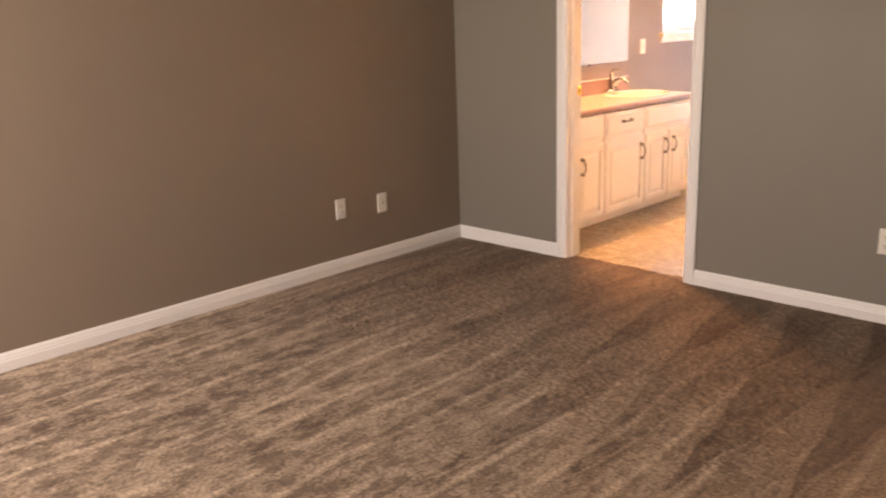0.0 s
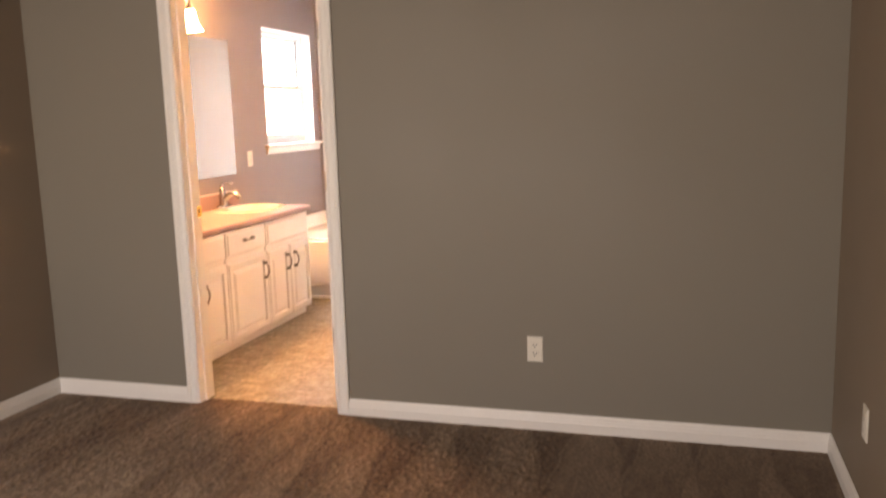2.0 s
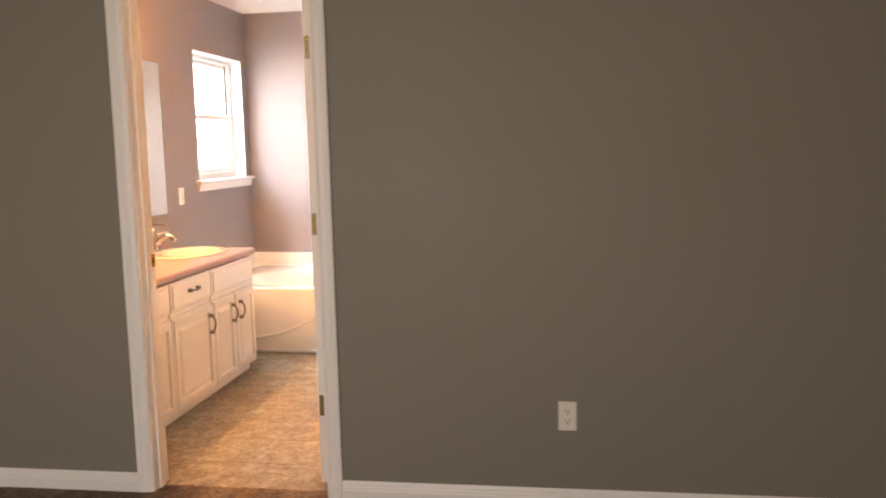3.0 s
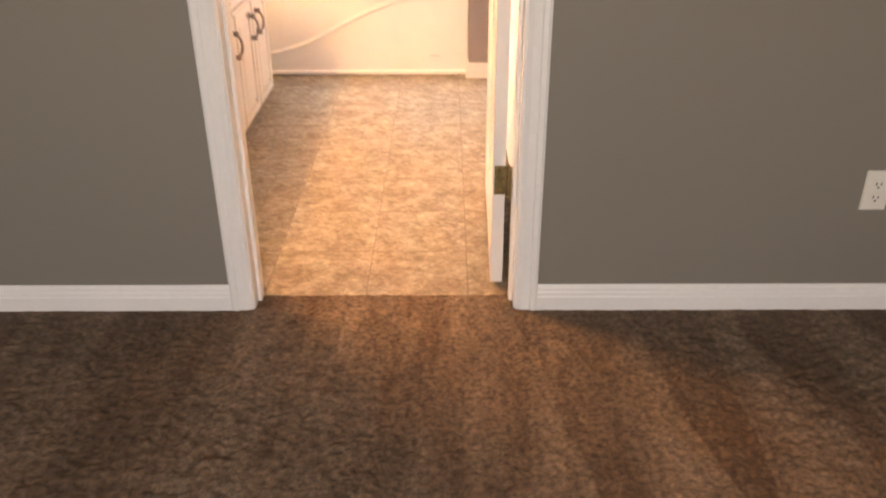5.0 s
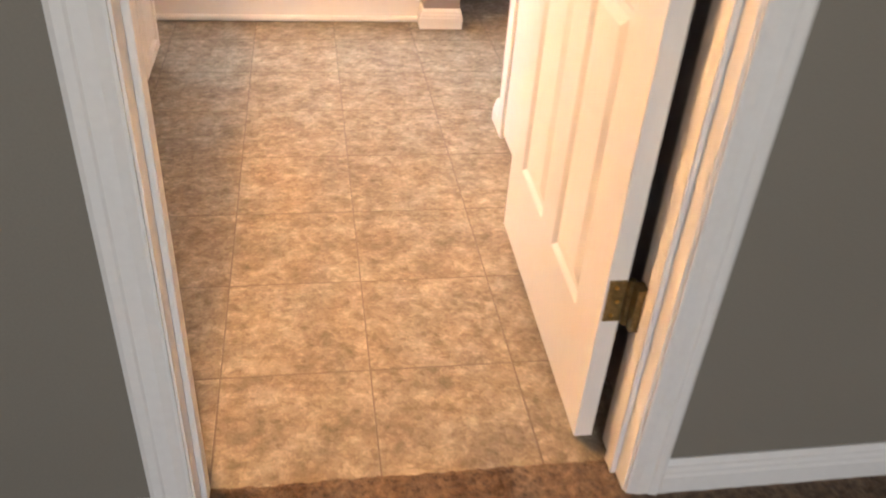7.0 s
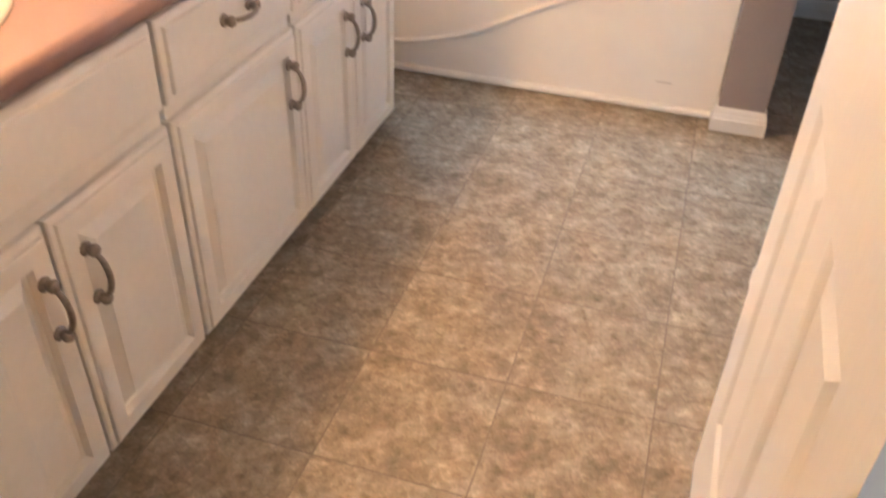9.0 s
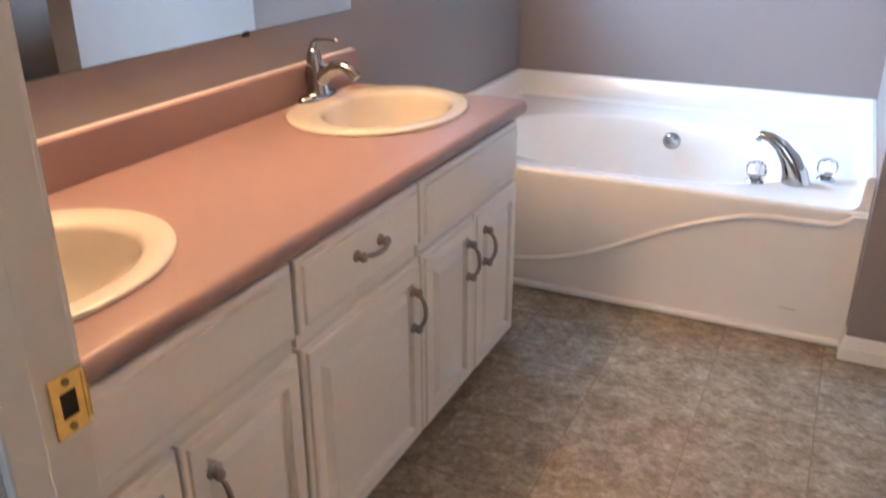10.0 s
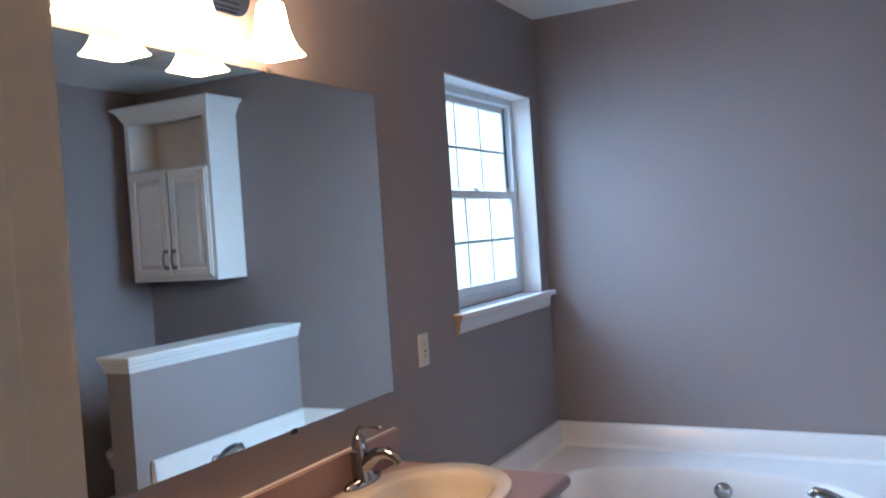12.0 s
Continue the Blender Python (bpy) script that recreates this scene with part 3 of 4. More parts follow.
def outlet(name, label, at, turn, kind="duplex", w=0.070, h=0.115):
    """Wall plate; local face towards +x."""
    t = thing(name, label, "outlet", at, turn=turn, group="wall plates")
    part("plate", panel_front_centered(w, h, [(0.0, 0.003), (0.004, 0.006)], 0.0003), M_PLATE, t)
    if kind == "duplex":
        for s in (-1, 1):
            z = s * 0.0195
            bm = lathe([(0.0172, 0.0055), (0.0172, 0.0075), (0.016, 0.0082)], 24, 1.0, 0.84)
            for v in bm.verts:
                a, b, c = v.co
                v.co = (c, a, z + b)
            sock = part("socket", bm, M_PLATE, t)
            for y, hh in ((-0.0065, 0.0045), (0.0065, 0.0038)):
                part("slot", box((0.0078, y - 0.0016, z + 0.002 - hh), (0.0086, y + 0.0016, z + 0.002 + hh)), M_SLOT, sock)
            part("ground_hole", tube([(0.0078, 0, z - 0.0085), (0.0087, 0, z - 0.0085)], 0.0031, 10), M_SLOT, sock)
        part("screw", tube([(0.0058, 0, 0), (0.0072, 0, 0)], 0.003, 10), M_PLATE, t)
    elif kind == "decora":
        insert = part("insert", box((0.0055, -0.0165, -0.033), (0.0078, 0.0165, 0.033), 0.001), M_PLATE, t)
        for z in (-0.02, 0.02):
            for y in (-0.006, 0.006):
                part("slot", box((0.0076, y - 0.001, z - 0.004), (0.0083, y + 0.001, z + 0.004)), M_SLOT, insert)
        for z in (-0.0035, 0.0035):
            part("button", box((0.0076, -0.007, z - 0.0025), (0.0092, 0.007, z + 0.0025), 0.0006), M_SLOT if z < 0 else M_PLATE, insert)
    else:
        part("jack", tube([(0.0055, 0, 0), (0.013, 0, 0)], 0.0048, 12), M_CHROME, t)
        for z in (-0.042, 0.042):
            part("screw", tube([(0.0056, 0, z), (0.0070, 0, z)], 0.003, 10), M_PLATE, t)
    return t


def panel_front_centered(w, h, rings, back):
    bm = panel_front(w, h, rings, back)
    for v in bm.verts:
        v.co.y -= w / 2
        v.co.z -= h / 2
    return bm


outlet("electrical_outlet", "ivory duplex outlet on taupe wall", (1.721, 0.0, 0.373), -90)
outlet("electrical_outlet", "ivory duplex outlet on brown side wall", (XL, -0.985, 0.365), 0)
outlet("cable_outlet", "ivory cable wall plate with a single jack", (XL, -0.672, 0.348), 0, "cable")
outlet("electrical_outlet", "ivory duplex outlet on brown side wall", (XR, -0.635, 0.362), 180)
outlet("bathroom_outlet", "ivory safety outlet beside the mirror", (BL, 2.262, 1.12), 0, "decora")

# ---------------------------------------------------------------- vanity
VX = -0.318                  # face frame
VY0, VY1 = 0.135, 1.985
CZ = 0.791                   # top of the counter
vanity = thing("bathroom_vanity", "long white vanity cabinet with raised-panel doors", "cabinet", (0, 0, -0.004))
bm = bmesh.new()
add_box(bm, (BL + 0.002, VY0, 0.052), (VX - 0.016, VY1, CZ - 0.034), 0.002)
part("body", bm, M_CAB, vanity)
# face frame: rails and end stiles stand in front of the dark gaps between the fronts
for y0, y1, z0, z1 in ((VY0, 0.1755, 0.052, CZ - 0.042), (1.9675, VY1, 0.052, CZ - 0.042), (0.176, 0.8285, 0.5635, 0.5925), (0.843, 1.3275, 0.5635, 0.5925), (1.3425, 1.967, 0.5635, 0.5925)):
    part("face_frame", box((VX - 0.0155, y0, z0), (VX + 0.0005, y1, z1), 0.001), M_CAB, vanity)
part("face_frame", box((VX - 0.0155, 0.176, 0.7485), (VX + 0.0005, 1.967, CZ - 0.042), 0.001), M_CAB, vanity)
part("toe_kick", box((BL + 0.01, VY0 + 0.01, 0.0), (VX - 0.040, VY1 - 0.01, 0.052)), M_CAB, vanity)
DOOR_RINGS = [(0.0, 0.0090), (0.003, 0.0120), (0.011, 0.0135), (0.0125, 0.0195), (0.016, 0.0205), (0.046, 0.0205), (0.0485, 0.0060), (0.057, 0.0045), (0.078, 0.0190), (0.0795, 0.0205)]
FLAT_RINGS = [(0.0, 0.0080), (0.003, 0.0110), (0.015, 0.0130), (0.0175, 0.0195), (0.021, 0.0205)]


def pull(parent, place, vertical=True, label="antique pewter arched pull"):
    """Arched pull with a ball foot at each end; place is its middle on the face."""
    bm = bmesh.new()
    L = 0.048
    path, rad = [], []
    for i in range(13):
        s = -1 + i / 6
        path.append((0.012 + 0.023 * (1 - s * s) ** 0.6, 0.0, s * L * (1.0 - 0.08 * abs(s))))
        rad.append(0.0042 + 0.0016 * math.cos(s * 1.4) + (0.0015 if abs(s) > 0.9 else 0))
    add_tube(bm, path, rad, 10)
    for s in (-1, 1):
        foot = lathe([(0.0125, 0), (0.0130, 0.003), (0.0085, 0.008), (0.0100, 0.013), (0.0115, 0.018), (0.0085, 0.024), (0.001, 0.0265)], 16)
        me = bpy.data.meshes.new("tmp")
        foot.to_mesh(me)
        foot.free()
        k = len(bm.verts)
        bm.from_mesh(me)
        bpy.data.meshes.remove(me)
        bm.verts.ensure_lookup_table()
        for v in list(bm.verts)[k:]:
            a, b, c = v.co
            v.co = (c, a, b + s * L)
    for v in bm.verts:
        a, b, c = v.co
        v.co = (place[0] + a, place[1] + (b if vertical else c), place[2] + (c if vertical else b))
    return part("handle", bm, M_PEWTER, parent, label, smooth=50)


def front(parent, name, y0, y1, z0, z1, rings):
    bm = panel_front(y1 - y0, z1 - z0, rings, -0.0155)
    for v in bm.verts:
        v.co += Vector((VX, y0, z0))
    return part(name, bm, M_CAB, parent)


DZ0, DZ1, FZ0, FZ1 = 0.062, 0.562, 0.594, 0.748
FACE = VX + 0.020
for y0, y1, hy in ((0.176, 0.502, 0.460), (0.509, 0.829, 0.556), (0.841, 1.329, 1.272), (1.341, 1.647, 1.595), (1.654, 1.967, 1.708)):
    d = front(vanity, "door", y0, y1, DZ0, DZ1, DOOR_RINGS)
    pull(d, (FACE, hy + 0.006, 0.447 if y0 > 0.6 else 0.434))
drawer = front(vanity, "drawer", 0.842, 1.329, FZ0, FZ1, FLAT_RINGS)
pull(drawer, (FACE, 1.086, 0.682), False)
front(vanity, "false_front", 0.176, 0.829, FZ0, FZ1, FLAT_RINGS)
front(vanity, "false_front", 1.342, 1.967, FZ0, FZ1, FLAT_RINGS)

# counter with bullnose front and rounded corner
counter = thing("vanity_counter", "dusty rose laminate counter with backsplash", "counter", (0, 0, 0))
CX, CY0, CY1, T = -0.298, WALL + 0.0165, 2.034, 0.041
SINKS = ((-0.634, 0.512), (-0.634, 1.736))
SA, SB = 0.242, 0.297
bm = bmesh.new()
NR = 0.0185
nose = [(CX - NR + NR * math.cos(radians(a)), CZ - NR + NR * math.sin(radians(a))) for a in (90, 75, 60, 45, 30, 15, 0)]
nose += [(CX - NR + NR * math.cos(radians(a)), CZ - T + NR + NR * math.sin(radians(a))) for a in (0, -30, -60, -90)]
add_rings(bm, [[(BL + 0.002, y, CZ - T), (BL + 0.002, y, CZ)] + [(x, y, z) for x, z in nose] for y in (CY0, 0.6, 1.3, CY1 - 0.012)] + [[(BL + 0.002, CY1, CZ - T + 0.006), (BL + 0.002, CY1, CZ - 0.004)] + [(x - 0.010, CY1, CZ - 0.020 + (z - CZ + 0.020) * 0.8) for x, z in nose]])
top = part("worktop", bm, M_COUNTER, counter, smooth=40)
holes_bm = bmesh.new()
for sx, sy in SINKS:
    add_rings(holes_bm, [[(sx + (SA - 0.015) * math.cos(2 * math.pi * i / 40), sy + (SB - 0.015) * math.sin(2 * math.pi * i / 40), z) for i in range(40)] for z in (CZ - 0.3, CZ + 0.1)])
bmesh.ops.recalc_face_normals(holes_bm, faces=holes_bm.faces[:])
me = bpy.data.meshes.new("sink_cutout")
holes_bm.to_mesh(me)
holes_bm.free()
cutter = bpy.data.objects.new("sink_cutout", me)
scene.collection.objects.link(cutter)


def cut_away(ob, tool):
    mod = ob.modifiers.new("holes", "BOOLEAN")
    mod.object, mod.operation, mod.solver = tool, "DIFFERENCE", "EXACT"
    dg = bpy.context.evaluated_depsgraph_get()
    made = bpy.data.meshes.new_from_object(ob.evaluated_get(dg))
    ob.modifiers.clear()
    ob.data = made


cut_away(top, cutter)
for o in vanity.children:
    if o.name.startswith("body"):
        cut_away(o, cutter)
bpy.data.objects.remove(cutter)
part("backsplash", box((BL + 0.001, CY0, CZ), (BL + 0.022, CY1 - 0.004, 0.897), 0.004, 3), M_COUNTER, counter)
part("caulk_bead", tube([(BL + 0.003, CY0 + 0.002, 0.897), (BL + 0.003, CY1 - 0.006, 0.897)], [(0.004, 0.004)] * 2, 8), M_TRIM, counter, smooth=60)


def sink(at):
    t = thing("drop_in_sink", "bisque oval drop-in bathroom sink", "sink", (at[0], at[1], CZ), group="vanity sinks")
    prof = [(0.93, -0.012), (0.985, 0.0), (1.0, 0.002), (1.0, 0.006), (0.992, 0.009), (0.97, 0.0108), (0.90, 0.0112), (0.785, 0.0108), (0.745, 0.0070), (0.722, -0.004), (0.69, -0.035), (0.635, -0.085), (0.52, -0.122), (0.36, -0.138), (0.12, -0.145), (0.10, -0.146)]
    seg = 56
    rings = []
    for r, z in prof:
        inner = r < 0.80
        ring = []
        for i in range(seg):
            a = 2 * math.pi * i / seg
            # the bowl sits forward, leaving a broad faucet ledge behind
            off = 0.026 if inner else 0.0
            k = 0.93 if inner else 1.0
            ring.append((off + SA * r * k * math.cos(a), SB * r * math.sin(a), z))
        rings.append(ring)
    part("bowl", add_rings(bmesh.new(), rings, caps=False), M_SINK, t, smooth=60)
    part("drain", lathe([(0.0, -0.143), (0.020, -0.1425), (0.0235, -0.1445), (0.0235, -0.150)], 20, at=(0.026, 0, 0), caps=False), M_CHROME, t, smooth=40)
    return t


def faucet(at):
    """Single-lever bathroom faucet; spout towards +x."""
    t = thing("sink_faucet", "chrome single-lever faucet on the sink ledge", "faucet", at, group="sink faucets")
    bm = bmesh.new()
    add_rings(bm, [[(0.026 * k * math.cos(2 * math.pi * i / 32), 0.078 * k * math.sin(2 * math.pi * i / 32), z) for i in range(32)] for k, z in ((1.0, 0.0), (1.0, 0.005), (0.93, 0.011), (0.7, 0.015), (0.4, 0.019))])
    part("base_plate", bm, M_CHROME, t, smooth=45)
    part("body", tube([(0.004, 0, 0.010), (0.002, 0, 0.03), (-0.001, 0, 0.055), (-0.003, 0, 0.080), (-0.005, 0, 0.102), (-0.005, 0, 0.118), (-0.004, 0, 0.126)], [0.0290, 0.0265, 0.0235, 0.0210, 0.0190, 0.0150, 0.0060], 20), M_CHROME, t, smooth=50)
    path = [(0.004, 0, 0.036), (0.024, 0, 0.062), (0.050, 0, 0.080), (0.078, 0, 0.084), (0.102, 0, 0.075), (0.116, 0, 0.058)]
    part("spout", tube(path, [0.0215, 0.0195, 0.0165, 0.0145, 0.0135, 0.0130], 16), M_CHROME, t, smooth=50)
    part("lever", tube([(-0.006, 0, 0.118), (-0.005, 0, 0.134), (0.002, 0, 0.143), (0.026, 0, 0.147), (0.052, 0, 0.146), (0.057, 0, 0.146), (0.063, 0, 0.1455), (0.067, 0, 0.145)], [0.0115, 0.0085, (0.0062, 0.0048), (0.0045, 0.0032), (0.0042, 0.0030), 0.0056, 0.0058, 0.0022], 14), M_CHROME, t, smooth=50)
    part("pop_up_rod", tube([(-0.030, 0, 0.010), (-0.032, 0, 0.066), (-0.033, 0, 0.070), (-0.033, 0, 0.076)], [0.0024, 0.0024, 0.0055, 0.0045], 10), M_CHROME, t, smooth=50)
    for o in t.children:
        o.data.transform(Matrix.Scale(1.16, 4))
    return t


for sx, sy in SINKS:
    sink((sx, sy))
    faucet((sx - SA + 0.028, sy + 0.01, CZ + 0.012))

# ---------------------------------------------------------------- mirror and its light
MY0, MY1, MZ0, MZ1 = 0.215, 2.032, 1.019, 1.996
mirror = thing("wall_mirror", "large frameless mirror clipped above the vanity", "mirror", (BL, 0, 0))
part("glass", box((0.0055, MY0, MZ0), (0.0085, MY1, MZ1), 0.0006, 1), M_MIRROR, mirror)
part("backing", box((0.0004, MY0 - 0.0022, MZ0 - 0.0022), (0.0052, MY1 + 0.0022, MZ1 + 0.0022)), M_SUB, mirror, "dark mirror backing edge")
for y in (0.72, 1.505):
    for z, s in ((MZ0, -1), (MZ1, 1)):
        part("clip", box((0.0005, y - 0.011, z + s * 0.004 - 0.007), (0.0105, y + 0.011, z + s * 0.004 + 0.007), 0.001), M_PEWTER if s > 0 else M_SLOT, mirror)

light = thing("vanity_light", "three-lamp chrome vanity light with flared glass shades", "wall lamp", (BL, 1.098, 2.185))
bm = bmesh.new()
for k, (a, b, d) in enumerate(((0.345, 0.062, 0.010), (0.337, 0.054, 0.016), (0.329, 0.046, 0.022), (0.315, 0.034, 0.028))):
    rings = []
    for x in ((0.0005, d) if k == 0 else (d - 0.0062, d)):
        rings.append([(x, (a - b) * (1 if math.cos(t_) > 0 else -1) + b * math.cos(t_), b * math.sin(t_)) for t_ in [2 * math.pi * (i + 0.5) / 40 for i in range(40)]])
    add_rings(bm, rings)
part("back_plate", bm, M_CHROME, light, "stepped chrome back plate", smooth=40)
for y in (-0.27, 0.0, 0.27):
    arm = part("arm", tube([(0.026, y, 0.0), (0.050, y, -0.010), (0.086, y, 0.004), (0.122, y, 0.030), (0.135, y, 0.012), (0.135, y, -0.030)], [0.009, 0.008, 0.0075, 0.0075, 0.008, 0.012], 12), M_CHROME, light, smooth=50)
    part("socket_cup", lathe([(0.010, 0.0), (0.024, -0.006), (0.027, -0.022), (0.026, -0.030)], 24, at=(0.135, y, -0.026)), M_CHROME, arm, smooth=45)

    def flare(k, a):
        f = max(0.0, (k - 3) / 5) if k < 9 else max(0.0, (16 - k) / 6)
        return 1.0 + min(1.0, f) * (0.30 * abs(math.sin(2 * a)) ** 2.2 - 0.05)
    prof = [(0.024, -0.050), (0.033, -0.058), (0.037, -0.078), (0.0395, -0.100), (0.043, -0.124), (0.049, -0.148), (0.057, -0.168), (0.063, -0.180), (0.065, -0.184)]
    inner = [(r - 0.003, z) for r, z in prof[::-1]]
    part("shade", lathe(prof + inner, 32, at=(0.135, y, 0), caps=False, wave=flare), M_SHADE, light, "lit white glass flared shade", smooth=60)
    part("bulb", lathe([(0.010, -0.055), (0.014, -0.075), (0.024, -0.105), (0.028, -0.130), (0.022, -0.150), (0.010, -0.160), (0.001, -0.162)], 20, at=(0.135, y, 0)), M_BULB, light, smooth=60)

# ---------------------------------------------------------------- bathroom window
window = thing("window_1", "white vinyl single-hung window with grilles", "window", (BL, 0, 0), kind="structure")
FX0, FX1 = -0.150, -0.092    # frame zone, from the wall's face outwards
for nm, lo, hi in (("reveal", (-0.092, WY0, WZ0), (-0.0015, WY0 + 0.006, WZ1)), ("reveal", (-0.092, WY1 - 0.006, WZ0), (-0.0015, WY1, WZ1)), ("reveal", (-0.092, WY0 + 0.006, WZ1 - 0.006), (-0.0015, WY1 - 0.006, WZ1))):
    part(nm, box(lo, hi), M_TRIM, window)
for nm, lo, hi in (("frame_side", (FX0, WY0, WZ0), (FX1, WY0 + 0.040, WZ1)), ("frame_side", (FX0, WY1 - 0.040, WZ0), (FX1, WY1, WZ1)), ("frame_head", (FX0, WY0 + 0.04, WZ1 - 0.038), (FX1, WY1 - 0.04, WZ1)), ("frame_sill", (FX0, WY0 + 0.04, WZ0), (FX1, WY1 - 0.04, WZ0 + 0.042))):
    part(nm, box(lo, hi, 0.003), M_VINYL_W, window)
mid = (WZ0 + WZ1) / 2


def sash(x0, x1, z0, z1, rail):
    a, b, s = WY0 + 0.041, WY1 - 0.041, 0.034
    sh = part("sash", box((x0, a, z0), (x1, a + s, z1), 0.003), M_VINYL_W, window)
    part("stile", box((x0, b - s, z0), (x1, b, z1), 0.003), M_VINYL_W, sh)
    part("rail", box((x0, a + s, z1 - rail), (x1, b - s, z1), 0.003), M_VINYL_W, sh)
    part("rail", box((x0, a + s, z0), (x1, b - s, z0 + rail), 0.003), M_VINYL_W, sh)
    xm = (x0 + x1) / 2
    pane = part("pane", box((xm - 0.002, a + s, z0 + rail), (xm + 0.002, b - s, z1 - rail)), M_GLASS, sh)
    pane.visible_shadow = False
    for i in (1, 2):
        y = a + s + (b - a - 2 * s) * i / 3
        part("grille", box((xm + 0.003, y - 0.007, z0 + rail), (xm + 0.008, y + 0.007, z1 - rail), 0.0015), M_VINYL_W, sh)
    z = (z0 + z1) / 2
    part("grille", box((xm + 0.0035, a + s, z - 0.007), (xm + 0.0085, b - s, z + 0.007), 0.0015), M_VINYL_W, sh)


sash(-0.146, -0.122, mid - 0.012, WZ1 - 0.039, 0.030)
sash(-0.119, -0.095, WZ0 + 0.043, mid + 0.022, 0.034)
part("lock", box((-0.112, 2.98, mid + 0.022), (-0.098, 3.03, mid + 0.034), 0.003), M_VINYL_W, window)
part("balance_channel", box((-0.121, WY1 - 0.062, mid + 0.04), (-0.1205, WY1 - 0.045, WZ1 - 0.045)), M_SUB, window)
part("stool", box((-0.092, WY0 - 0.052, WZ0 - 0.022), (0.038, BY - 0.004, WZ0 - 0.0005), 0.005, 3), M_TRIM, window, "white wooden window stool")
APR = [(0.0005, -0.078), (0.008, -0.078), (0.014, -0.066), (0.014, -0.046), (0.018, -0.040), (0.018, -0.030), (0.026, -0.022), (0.0005, -0.022)]
part("apron", add_sweep(bmesh.new(), APR, [((0, WY0 - 0.032, WZ0), (1, 0, 0), Z), ((0, BY - 0.03, WZ0), (1, 0, 0), Z)]), M_TRIM, window, "white moulded apron under the sill")

part("bare_end", box((0.001, WY0 - 0.0538, WZ0 - 0.0205), (0.0365, WY0 - 0.0505, WZ0 - 0.004)), M_BAREWOOD, window, "unpainted pine end of the stool")
part("bare_end", add_sweep(bmesh.new(), APR, [((0, WY0 - 0.0338, WZ0), (1, 0, 0), Z), ((0, WY0 - 0.0318, WZ0), (1, 0, 0), Z)]), M_BAREWOOD, window, "unpainted pine end of the apron")

# ---------------------------------------------------------------- half wall beside the tub
HX0, HX1, HY0, HZ = 0.676, 0.822, 2.334, 1.0
half = thing("half_wall", "mauve grey half wall with white moulded cap", "half wall", (0, 0, 0), kind="structure")
part("wall", box((HX0, HY0, -0.05), (HX1, BY - 0.0005, HZ + 0.03)), M_BATH, half)
part("cap", box((HX0 - 0.032, HY0 - 0.030, HZ + 0.043), (HX1 + 0.032, BY - 0.001, HZ + 0.064), 0.007, 3), M_TRIM, half, "white wooden cap")
CROWN = [(0.0005, -0.012), (0.006, -0.012), (0.008, 0.0), (0.011, 0.010), (0.015, 0.016), (0.015, 0.024), (0.021, 0.034), (0.021, 0.0425), (0.0005, 0.0425)]
bm = add_sweep(bmesh.new(), CROWN, [((HX0, BY - 0.001, HZ), (-1, 0, 0), Z), ((HX0, HY0, HZ), (-1, -1, 0), Z), ((HX1, HY0, HZ), (1, -1, 0), Z), ((HX1, BY - 0.001, HZ), (1, 0, 0), Z)])
part("cap_moulding", bm, M_TRIM, half)
bm = add_sweep(bmesh.new(), BASE, [((HX0, HY0 + 0.075, -0.004), (-1, 0, 0), Z), ((HX0, HY0, -0.004), (-1, -1, 0), Z), ((HX1, HY0, -0.004), (1, -1, 0), Z), ((HX1, BY - 0.02, -0.004), (1, 0, 0), Z)])
part("baseboard", bm, M_TRIM, half)

# ---------------------------------------------------------------- bathtub
TX0, TX1, TY0, TY1 = BL + 0.003, HX0 - 0.003, 2.405, BY - 0.003
RIM, FL = 0.462, 0.574       # deck height, top of the raised wall flange
tub = thing("bathtub", "white acrylic oval bathtub with apron and raised ledge", "bathtub", (0, 0, -0.004))
bx, by, ax, ay = -0.135, 2.885, 0.640, 0.415
N = 96


def oval(k, z, f=1.0):
    out = []
    for i in range(N):
        a = 2 * math.pi * i / N
        c, s = math.cos(a), math.sin(a)
        c, s = math.copysign(abs(c) ** 0.85, c), math.copysign(abs(s) ** 0.85, s)
        out.append((bx + ax * k * c * f, by + ay * k * s, z))
    return out


def rect_loop(x0, x1, y0, y1, z, r):
    """Rounded rectangle sampled at the same angles as the oval."""
    out = []
    for i in range(N):
        a = 2 * math.pi * i / N
        c, s = math.cos(a), math.sin(a)
        c, s = math.copysign(abs(c) ** 0.85, c), math.copysign(abs(s) ** 0.85, s)
        k = min(((x1 - bx) if c > 0 else (bx - x0)) / max(1e-6, abs(c)), ((y1 - by) if s > 0 else (by - y0)) / max(1e-6, abs(s)))
        out.append((bx + k * c, by + k * s, z))
    return out


fx = 0.030                   # thickness of the flange at its foot
rings = [rect_loop(TX0 + fx, TX1 - fx, TY0 + 0.012, TY1 - fx, RIM, 0)]
rings += [oval(1.0, RIM), oval(0.985, RIM - 0.004), oval(0.965, RIM - 0.016), oval(0.93, RIM - 0.08), oval(0.88, RIM - 0.20), oval(0.80, RIM - 0.32), oval(0.66, RIM - 0.375), oval(0.40, RIM - 0.39), oval(0.05, RIM - 0.395)]
bm = add_rings(bmesh.new(), rings, caps=False)
bm.faces.new([v for v in list(bm.verts)[-N:]])
basin = part("basin", bm, M_TUB, tub, smooth=50)
